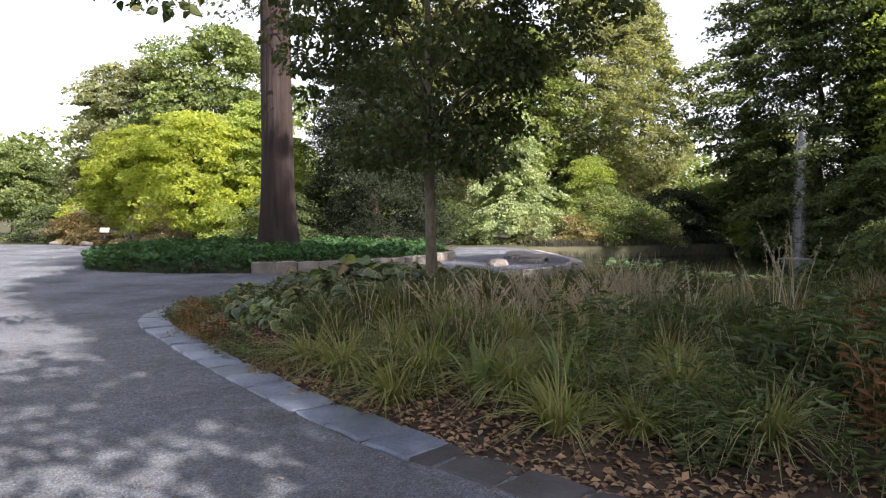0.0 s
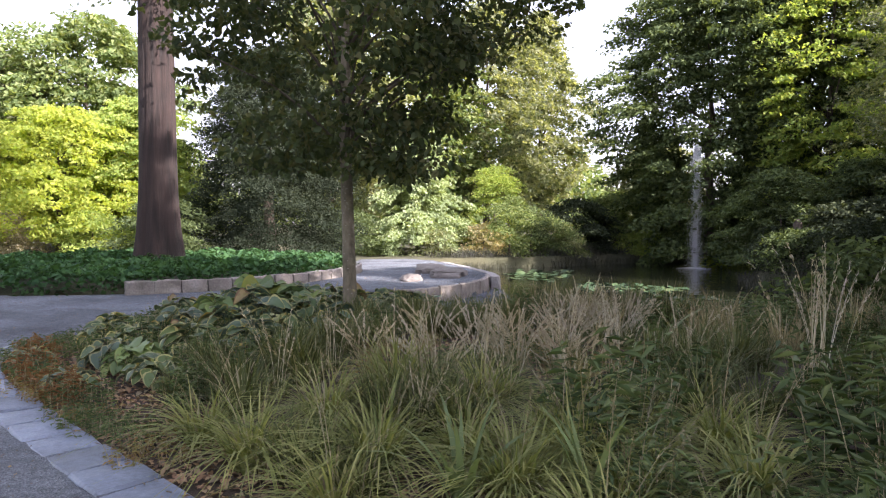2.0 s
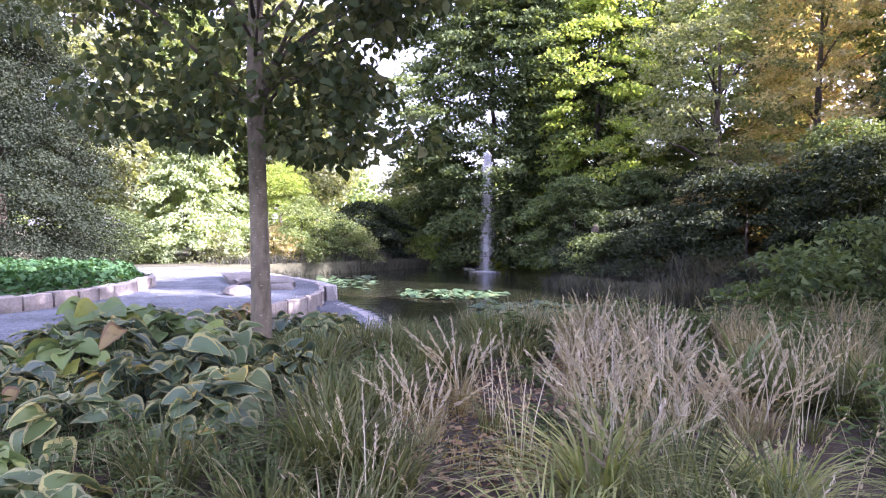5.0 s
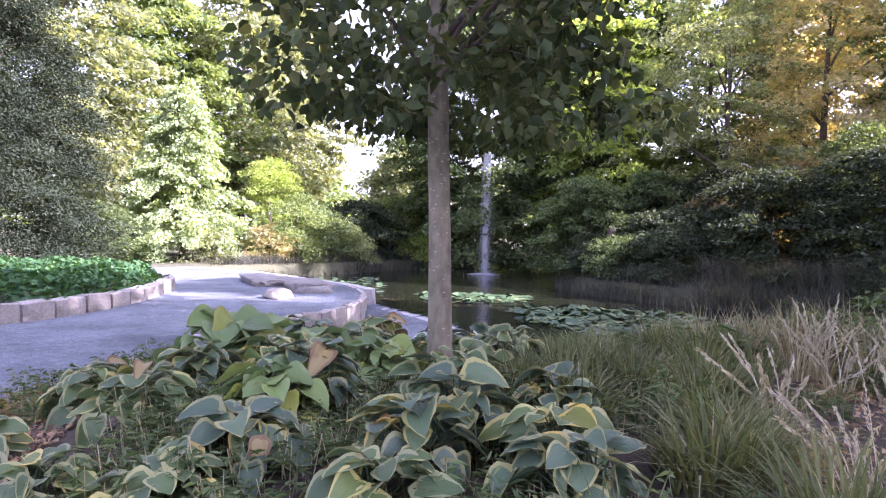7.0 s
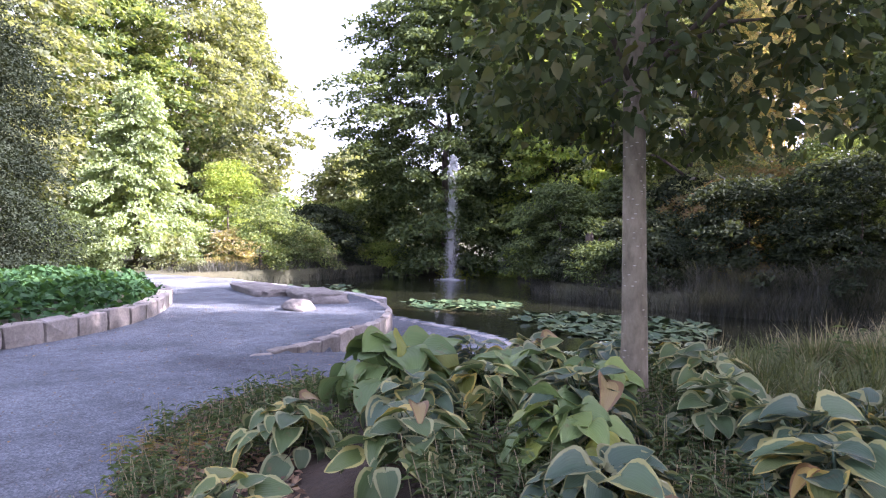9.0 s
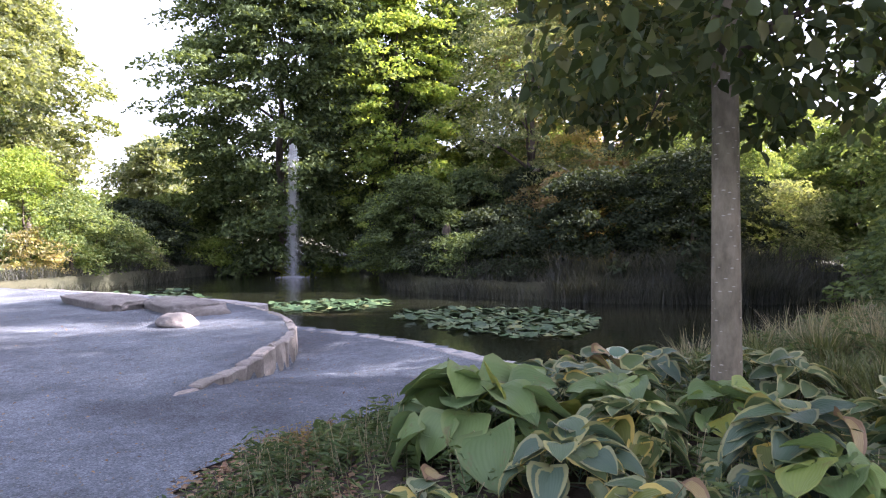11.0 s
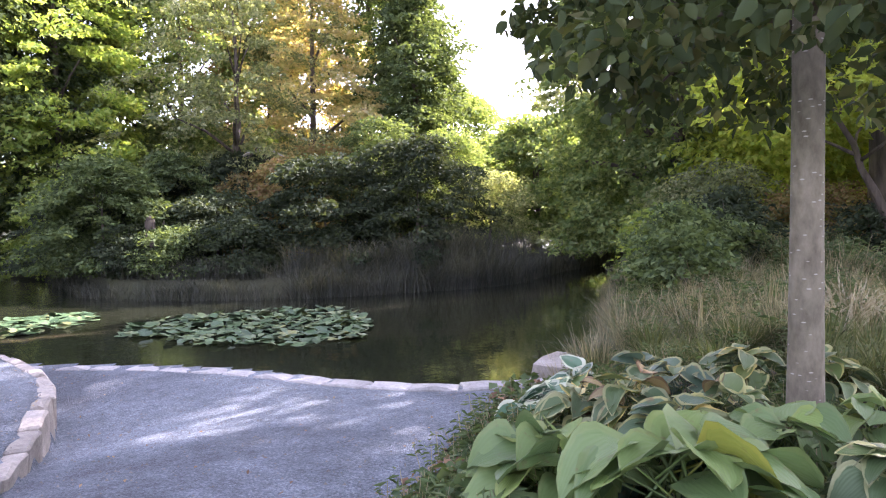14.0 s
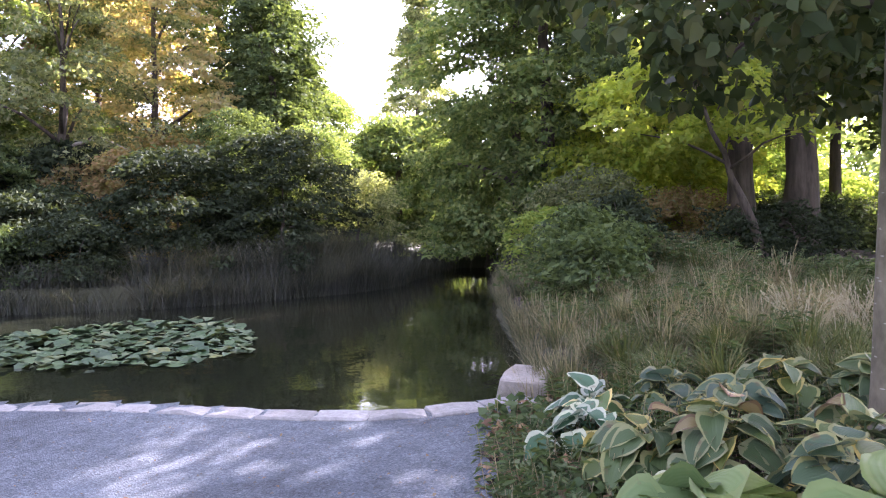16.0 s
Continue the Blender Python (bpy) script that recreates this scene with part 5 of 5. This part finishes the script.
PLUMES = make_kind(4, [("tuft", lambda s: tuft_mesh("blades", 40 + s, 150, 0.12, 0.58, 0.012, 0.9, 0.6), L_GRASS), ("plume", lambda s: plume_mesh(60 + s, 10, 0.12, 0.98, 0.42, 0.042), L_PLUME)])
STALKS = make_kind(3, [("tuft", lambda s: tuft_mesh("blades", 640 + s, 60, 0.12, 0.5, 0.010, 0.8, 0.6), L_GRASS), ("plume", lambda s: plume_mesh(660 + s, 8, 0.10, 1.0, 0.34, 0.03, 0.008), L_PLUME)])
SEDGE = make_kind(4, [("tuft", lambda s: tuft_mesh("blades", 80 + s, 200, 0.10, 0.58, 0.013, 1.1, 0.62), L_SEDGE), ("dry_tuft", lambda s: tuft_mesh("dry_blades", 580 + s, 45, 0.10, 0.42, 0.010, 1.3, 0.75), L_STRAW), ("seed_stalk", lambda s: plume_mesh(680 + s, 4, 0.06, 0.82, 0.5, 0.022, 0.006), L_STRAW)])
GREEN = make_kind(4, [("tuft", lambda s: tuft_mesh("blades", 90 + s, 160, 0.16, 0.52, 0.012, 0.75, 0.5), L_GRASS), ("dry_tuft", lambda s: tuft_mesh("dry_blades", 590 + s, 22, 0.14, 0.5, 0.010, 0.9, 0.6), L_STRAW)])
def iris(x, y, seed):
    rg2 = random.Random(seed)
    t = thing("iris", x, y, gz(x, y) - 0.03, "iris fan with broad pale green blades", "iris", "irises in the bed")
    for k in range(13):
        me = tuft_mesh("blade", seed * 50 + k, 1, 0.05, 0.66, 0.045, 0.75, 0.35, 6)
        me.materials.append(L_IRIS)
        ob = new("blade", me)
        ob.parent = t


TALL = make_kind(4, [("tuft", lambda s: tuft_mesh("blades", 97 + s, 36, 0.28, 0.95, 0.014, 0.5, 0.35), L_STRAW), ("green_tuft", lambda s: tuft_mesh("green_blades", 120 + s, 200, 0.28, 0.8, 0.012, 0.75, 0.5), L_BANK)])


def herb_mesh(seed, stems, height, leaf, spread, aspect=0.2):
    rng = np.random.default_rng(seed)
    pos, out = [], []
    for k in range(stems):
        th, rr = rng.uniform(0, 6.28), spread * rng.uniform(0, 1) ** 0.5
        h = height * rng.uniform(0.5, 1.1)
        lean = rng.normal(0, 0.2, 2)
        for q in np.linspace(0.15, 1, int(10 + h * 14)):
            a = rng.uniform(0, 6.28)
            pos.append((rr * math.cos(th) + lean[0] * h * q + 0.05 * math.cos(a), rr * math.sin(th) + lean[1] * h * q + 0.05 * math.sin(a), h * q))
            out.append((math.cos(a), math.sin(a), 0.2))
    return mesh_np("foliage", *leaf_cloud(rng, np.array(pos), leaf, aspect, 0.45, 0.25, np.array(out) * 1.5))


def herb_stems(seed, stems, height, leaf, spread):
    """The stems that carry the leaves of herb_mesh with the same numbers."""
    rng = np.random.default_rng(seed)
    bm = bmesh.new()
    for k in range(stems):
        th, rr = rng.uniform(0, 6.28), spread * rng.uniform(0, 1) ** 0.5
        h = height * rng.uniform(0.5, 1.1)
        lean = rng.normal(0, 0.2, 2)
        for q in np.linspace(0.15, 1, int(10 + h * 14)):
            rng.uniform(0, 6.28)
        x, y = rr * math.cos(th), rr * math.sin(th)
        low = [bm.verts.new((x + 0.004 * math.cos(a), y + 0.004 * math.sin(a), 0)) for a in (0, 2.1, 4.2)]
        top = [bm.verts.new((x + lean[0] * h + 0.002 * math.cos(a), y + lean[1] * h + 0.002 * math.sin(a), h)) for a in (0, 2.1, 4.2)]
        for i in range(3):
            bm.faces.new((low[i], low[(i + 1) % 3], top[(i + 1) % 3], top[i]))
    me = bpy.data.meshes.new("stem")
    bm.to_mesh(me)
    bm.free()
    return me


HERB = make_kind(5, [("foliage", lambda s: herb_mesh(140 + s, 22, 0.54, 0.125, 0.32), L_HERB), ("stem", lambda s: herb_stems(140 + s, 22, 0.54, 0.125, 0.32), L_STRAW)])
LOWH = make_kind(4, [("foliage", lambda s: herb_mesh(150 + s, 34, 0.26, 0.075, 0.34), L_HERB), ("stem", lambda s: herb_stems(150 + s, 34, 0.26, 0.075, 0.34), L_STRAW)])
RUST = make_kind(3, [("foliage", lambda s: herb_mesh(160 + s, 26, 0.42, 0.09, 0.28), L_ORANGE), ("stem", lambda s: herb_stems(160 + s, 26, 0.42, 0.09, 0.28), L_STRAW)])
DULL = make_kind(3, [("foliage", lambda s: herb_mesh(170 + s, 40, 0.20, 0.05, 0.34), L_BROWN), ("stem", lambda s: herb_stems(170 + s, 40, 0.20, 0.05, 0.34), L_STRAW)])

rg = random.Random(31)
rng = np.random.default_rng(31)
AV = lambda x, y: (sdist(POND, x, y) < -0.25)
SOUTH = [(2.7, 2.3), (1.3, 3.6), (0.2, 4.7), (-1.2, 6.3), (-2.3, 8.1), (-2.6, 8.8), (-0.8, 9.7), (0.8, 10.6), (1.4, 12.2), (3.0, 12.2), (7.0, 10.8), (8.5, 6.0), (6.0, 0.5), (4.4, 0.9)]
PLUME_ZONE = [(-1.0, 7.6), (-0.6, 9.0), (0.3, 10.0), (2.6, 10.4), (3.0, 8.6), (0.6, 7.2)]
for x, y in scatter(rng, SOUTH, 130, 0.1, lambda x, y: AV(x, y) & ~inside(PLUME_ZONE, x, y) & (sdist(BED, x, y) > 0.75) & ~((x < 0.5) & (y > 5.6) & (y < 7.8))):
    plant("herb_clump", HERB, x, y, rg, "leafy green perennial clump with narrow leaves", "perennial", "perennials in the bed", (0.7, 1.2) if y < 7 else (0.45, 0.85))
for x, y in scatter(rng, SOUTH, 85, 0.1, lambda x, y: AV(x, y) & ~inside(PLUME_ZONE, x, y) & (sdist(BED, x, y) > 0.7)):
    plant("grass_tuft", GREEN, x, y, rg, "arching green grass tuft", "grass", "grass tufts in the bed")
for x, y in scatter(rng, [(0.2, 4.8), (-1.0, 6.2), (-1.3, 6.9), (-0.2, 7.2), (1.0, 7.0), (2.0, 5.2), (1.4, 4.2)], 16, 0.1, lambda x, y: sdist(BED, x, y) > 0.6):
    plant("sedge", SEDGE, x, y, rg, "arching yellow-green sedge tuft near the kerb", "sedge", "sedges in the bed", (0.7, 1.1))
for x, y in scatter(rng, [(-1.6, 8.2), (-0.3, 6.6), (1.5, 6.2), (3.0, 7.0), (3.2, 9.5), (1.0, 10.2)], 11, 0.0):
    plant("plume_grass", PLUMES, x, y, rg, "ornamental grass with dry pinkish-beige plumes", "grass", "plume grasses in the bed", (0.55, 0.75))
for x, y in ((-0.6, 6.55), (-1.35, 6.95), (-0.1, 6.35), (0.25, 7.05), (-0.85, 7.35), (-0.3, 7.6), (-1.7, 7.5), (0.5, 6.1), (-0.9, 6.15), (0.8, 6.6)):
    plant("sedge", SEDGE, x, y, rg, "large arching yellow-green sedge tuft", "sedge", "sedges in the bed", (0.95, 1.25))
for x, y in ((-0.25, 5.9), (0.35, 5.6), (2.6, 8.6)):
    iris(x, y, int(x * 7 + 40))
for x, y in ((2.75, 5.5), (3.1, 6.0), (3.5, 5.2), (2.7, 4.6), (3.3, 4.5), (2.2, 4.3)):
    plant("rusty_perennial", RUST, x, y, rg, "perennial turning rusty orange", "perennial", "rusty perennials", (1.4, 1.7))
for x, y in ((2.6, 6.62), (3.0, 6.9), (3.4, 5.6)):
    plant("plume_grass", STALKS, x, y, rg, "tall ornamental grass with pale upright plumes", "grass", "plume grasses in the bed", (1.15, 1.3))
for x, y in ((1.6, 7.6), (0.7, 8.3), (-0.2, 8.2), (0.1, 8.8), (-0.7, 8.6), (0.4, 7.7), (-1.2, 8.1)):
    plant("plume_grass", STALKS, x, y, rg, "slender grass with pale seed stalks", "grass", "plume grasses in the bed", (0.62, 0.8))
KEDGE = [(-2.05, 7.45), (-2.5, 8.1), (-3.6, 9.95), (-4.05, 10.8), (-4.05, 11.6), (-3.6, 12.9), (-2.6, 14.15), (-1.9, 14.6), (-1.2, 14.65), (-0.5, 14.15), (0.6, 13.8), (1.5, 13.4)]
for x, y, a in along(KEDGE, 0.40):
    plant("low_plant", rg.choice((LOWH, LOWH, DULL)), x + rg.uniform(-.12, .12), y + rg.uniform(-.12, .12), rg, "low straggling edging plant", "perennial", "edging plants", (0.6, 1.0))
BROAD = make_kind(4, [("foliage", lambda s: herb_mesh(740 + s, 30, 0.17, 0.085, 0.32, 0.8), L_HERB), ("brown_foliage", lambda s: herb_mesh(750 + s, 9, 0.16, 0.075, 0.32, 0.7), L_LITTER), ("stem", lambda s: herb_stems(740 + s, 30, 0.17, 0.085, 0.32), L_STRAW)])
for x, y in scatter(rng, [(-1.9, 14.6), (-1.0, 14.5), (-0.4, 14.1), (0.8, 13.75), (1.8, 13.3), (1.6, 12.9), (0.6, 13.0), (-0.3, 13.3), (-1.0, 14.0)], 26, 0.0):
    plant("low_plant", BROAD, x, y, rg, "low plant with lobed green and browning leaves", "perennial", "low plants in the bed", (0.75, 1.15))
NORTH = [(-3.9, 10.9), (-3.7, 12.4), (-2.4, 14.2), (-1.2, 14.6), (1.6, 13.4), (2.6, 12.6), (1.0, 10.5), (-2.4, 8.9)]
for x, y in scatter(rng, NORTH, 110, 0.1, AV):
    plant("low_plant", LOWH, x, y, rg, "low leafy plant between the hostas", "perennial", "low plants in the bed", (0.6, 1.1))
EAST = [(1.6, 11.0), (2.6, 12.7), (4.2, 12.0), (6.1, 11.4), (7.8, 10.9), (11.0, 10.0), (13.5, 9.2), (12.5, 5.5), (9.5, 5.5), (4.0, 9.2)]
for x, y in scatter(rng, EAST, 90, 0.0, lambda x, y: sdist(POND, x, y) < -0.1):
    plant("tall_grass", TALL, x, y, rg, "tall dry straw-coloured grass on the bank", "grass", "tall grasses on the bank", (0.55, 0.85) if y > 7.5 else (0.7, 1.1))
for x, y in scatter(rng, EAST, 85, 0.0, lambda x, y: sdist(POND, x, y) < -0.2):
    plant("grass_tuft", GREEN, x + 0.3, y, rg, "arching green grass on the bank", "grass", "grass tufts in the bed", (0.7, 1.1) if y > 7.5 else (1.2, 1.8))
    plant("herb_clump", HERB, x, y, rg, "leafy green perennial clump on the bank", "perennial", "perennials in the bed", (0.6, 1.0) if y > 7.5 else (1.0, 1.6))
for x, y, a in along([(2.7, 12.85), (4.2, 12.1), (6.2, 11.5), (7.9, 11.0), (11.0, 10.2), (14, 9.2), (17.5, 7.8)], 0.5):
    plant("tall_grass", TALL, x, y, rg, "tall grass overhanging the water", "grass", "tall grasses on the bank", (0.45, 0.7))

STRAW = make_kind(4, [("tuft", lambda s: tuft_mesh("tuft", 197 + s, 130, 0.25, 1.0, 0.018, 0.5, 0.35), L_STRAW), ("plume", lambda s: plume_mesh(260 + s, 9, 0.2, 1.15, 0.3), L_STRAW)])
for x, y in scatter(rng, [(2.6, 9.0), (2.8, 12.2), (6.0, 11.2), (10.0, 10.0), (11.5, 7.0), (7.0, 6.0)], 30, 0.0, lambda x, y: sdist(POND, x, y) < -0.2):
    plant("dry_grass", STRAW, x, y, rg, "dry straw-coloured grass with faded seed heads", "grass", "dry grasses on the bank", (0.4, 0.6) if y > 7.5 else (0.6, 0.85))

for x, y in scatter(rng, [(-0.7, 9.4), (-0.2, 11.2), (1.4, 12.6), (2.6, 12.2), (2.2, 9.6), (0.6, 8.6)], 40, 0.0, lambda x, y: AV(x, y) & ~inside(PLUME_ZONE, x, y)):
    plant("grass_tuft", GREEN, x, y, rg, "dense fine green grass tuft", "grass", "grass tufts in the bed", (0.7, 1.05))
for x, y in scatter(rng, [(0.2, 7.8), (0.6, 9.4), (2.4, 10.2), (3.6, 8.8), (2.6, 7.2)], 4, 0.0):
    plant("plume_grass", PLUMES, x, y, rg, "ornamental grass with dry pinkish-beige plumes", "grass", "plume grasses in the bed", (0.6, 0.82))

DENSE = make_kind(3, [("tuft", lambda s: tuft_mesh("blades", 340 + s, 60, 0.14, 0.45, 0.012, 0.7, 0.5), L_STRAW), ("plume", lambda s: plume_mesh(360 + s, 14, 0.16, 0.88, 0.5), L_PLUME)])
for x, y in scatter(rng, [(-1.0, 7.7), (0.1, 9.8), (3.0, 10.4), (3.2, 8.4), (0.6, 7.3)], 21, 0.0, AV):
    plant("plume_grass", DENSE, x, y, rg, "dense ornamental grass with faded pinkish stems", "grass", "plume grasses in the bed", (0.6, 0.82))

for x, y in ((-3.4, 9.6), (-3.75, 10.4), (-3.0, 8.95), (-3.9, 11.2), (-3.3, 10.0), (-2.7, 8.5)):
    plant("rusty_perennial", rg.choice((RUST, DULL)), x, y, rg, "low perennial turning rusty brown", "perennial", "rusty perennials", (0.55, 0.8))

for x, y in scatter(rng, PLUME_ZONE, 16, 0.1, AV):
    plant("low_plant", rg.choice((DULL, LOWH)), x, y, rg, "low straggling plant among the dry grasses", "perennial", "low plants in the bed", (0.6, 1.0))

# reeds along the far bank
rng = np.random.default_rng(55)


def reed_belt(line, lo, hi, count, height, name_label):
    pts = along(line, 0.05)
    vs, fs, off = [], [], 0
    v, f = blades(rng, count, 0.01, height, 0.02, 0.5, 0.35, 3)
    v = v.reshape(count, 8, 3)
    w = 0.4 + np.abs(np.sin(np.arange(len(pts)) * 0.031) * np.sin(np.arange(len(pts)) * 0.0113 + 0.8)) ** 1.5
    pick = rng.choice(len(pts), count, p=w / w.sum())
    arr = np.array(pts)
    shift = rng.uniform(lo, hi, count)
    v[:, :, 2] *= (0.55 + 0.55 * np.abs(np.sin(pick * 0.021) * np.cos(pick * 0.0047 + 1)))[:, None]
    x = arr[pick, 0] - np.sin(arr[pick, 2]) * shift
    y = arr[pick, 1] + np.cos(arr[pick, 2]) * shift
    z = np.where(sdist(POND, x, y) > -0.3, WATER_Z - 0.05, ground_h(x, y))
    v = v + np.stack([x, y, z], 1)[:, None, :]
    tagged(link_mesh("reeds", mesh_np("reeds", v.reshape(-1, 3), f), L_REED), name_label, "reeds", kind="stuff")


reed_belt([(19.3, 11.2), (17.6, 13.0), (16.3, 15.8), (15.5, 18.6)], -1.4, 0.75, 6000, 2.1, "belt of tall grey-brown reeds at the water's edge")
reed_belt([(15.5, 18.6), (15.4, 19.7), (15.9, 23.2), (16.8, 24.7), (19.2, 26.6), (23.5, 29.8)], -1.1, 0.6, 3000, 1.15, "sparse dark reeds under the bushes")
reed_belt([(12.9, 35.6), (17.1, 37.7), (22.5, 39.2)], -0.4, 1.4, 2600, 1.2, "reeds along the far shore")
reed_belt([(6.2, 34.4), (9.0, 35.0), (12.6, 35.5)], -0.4, 1.2, 1500, 0.7, "low sedges along the far shore")


reed_belt([(17.9, 7.7), (22.0, 5.9), (25.2, 4.3), (26.2, 6.8), (22.5, 9.2), (19.3, 11.0)], -0.9, 0.25, 2600, 1.3, "reeds round the inlet")


# water lilies
def pad_mesh(seed):
    rg = random.Random(seed)
    bm = bmesh.new()
    c0 = bm.verts.new((0, 0, 0.01))
    ring = [bm.verts.new((math.cos(a) * rg.uniform(0.93, 1.05), math.sin(a) * rg.uniform(0.93, 1.05), rg.uniform(0.0, 0.12) * (1 if rg.random() < 0.35 else 0.2))) for a in [0.22 + k * (6.283 - 0.44) / 12 for k in range(13)]]
    for a, b2 in zip(ring, ring[1:]):
        bm.faces.new((c0, a, b2))
    me = bpy.data.meshes.new("pad")
    bm.to_mesh(me)
    bm.free()
    me.materials.append(LILY_LEAF)
    return me


PADS = [pad_mesh(s) for s in range(6)]


def lily_patch(poly, count, size, seed, lift=0.06):
    rng, rg = np.random.default_rng(seed), random.Random(seed)
    cx, cy = sum(p[0] for p in poly) / len(poly), sum(p[1] for p in poly) / len(poly)
    t = thing("water_lilies", cx, cy, WATER_Z, "dense patch of floating green water lily pads", "water lilies", "water lily patches")
    for x, y in scatter(rng, poly, count):
        ob = new("pad", PADS[rg.randrange(6)])
        ob.parent = t
        s = size * rg.uniform(0.6, 1.25)
        up = rg.random() < 0.4
        ob.matrix_local = pose(x - cx, y - cy, 0.008 + rg.uniform(0, lift if up else 0.012), rg.uniform(-1, 1) * (24 if up else 3), rg.uniform(-1, 1) * (24 if up else 3), rg.uniform(0, 360)) @ Matrix.Scale(s, 4)


lily_patch([(9.2, 20.6), (10.2, 20.9), (11.3, 20.5), (12.5, 19.0), (12.7, 16.8), (11.4, 15.9), (10.2, 15.6), (8.3, 15.6), (7.7, 16.8), (8.0, 18.5)], 300, 0.15, 1, 0.10)
lily_patch([(9.8, 25.8), (11.5, 25.4), (13.1, 23.5), (12.1, 22.2), (10.0, 22.3), (8.8, 23.5)], 280, 0.135, 2)
lily_patch([(10.4, 33.2), (13.1, 32.8), (10.6, 28.2), (9.4, 26.8), (8.0, 28.0), (8.6, 31.0)], 120, 0.14, 3)

rng = np.random.default_rng(71)
pp = np.array(scatter(rng, [(9.2, 20.6), (10.2, 20.9), (11.3, 20.5), (12.5, 19.0), (12.7, 16.8), (11.4, 15.9), (10.2, 15.6), (8.3, 15.6), (7.7, 16.8), (8.0, 18.5)], 420))
v, f = leaf_cloud(rng, np.column_stack([pp, WATER_Z + rng.uniform(0.012, 0.07, 420)]), 0.24, 0.9, 0.93, 0.0, None, True)
tagged(link_mesh("lily_leaves", mesh_np("lily_leaves", v, f), LILY), "small water lily leaves among the floating pads", "water lilies", kind="stuff")

# fallen leaves
rng = np.random.default_rng(66)
near_kerb = scatter(rng, BED, 11000, 0.02, lambda x, y: (sdist(BED, x, y) < 1.1) & (x < 3) & (y < 15.5) & (y > 1))
in_plumes = scatter(rng, PLUME_ZONE, 1800)
onpath = scatter(rng, GRAVEL_OUT, 1500, 0.1, lambda x, y: (x > -12) & (y < 24) & (y > 0))
p = np.array([(x, y, gz(x, y) + 0.02) for x, y in near_kerb + in_plumes] + [(x, y, float(path_h(x, y)) + 0.025) for x, y in onpath])
sz = np.concatenate([np.full((len(near_kerb) + len(in_plumes), 1), 0.06), np.full((len(onpath), 1), 0.032)])
v, f = leaf_cloud(rng, p, sz, 0.65, 0.8, 0.0, None)
tagged(link_mesh("fallen_leaves", mesh_np("fallen_leaves", v, f), L_LITTER), "scattered brown fallen leaves and litter", "leaf litter", kind="stuff")

# loose pebbles on the gravel
rng = np.random.default_rng(91)
pp = np.array(scatter(rng, GRAVEL_OUT, 9000, 0.05, lambda x, y: (x > -9) & (x < 4) & (y < 21) & (y > 0.5)))
pz = path_h(pp[:, 0], pp[:, 1]) + 0.013
s = rng.uniform(0.005, 0.015, (len(pp), 1, 1))
shape = np.array([[1, 0, 0], [-0.4, 0.9, 0], [-0.5, -0.8, 0], [0.05, 0.05, 0.9]])[None] * rng.uniform(0.6, 1.3, (len(pp), 4, 3))
v = np.column_stack([pp, pz])[:, None, :] + shape * s
i = np.arange(len(pp))[:, None] * 4
f = np.concatenate([i + np.array([t]) for t in ([0, 1, 3], [1, 2, 3], [2, 0, 3])], 0)
tagged(link_mesh("pebbles", mesh_np("pebbles", v.reshape(-1, 3), f), BOULDER), "loose small grey pebbles on the gravel", "pebbles", kind="stuff")
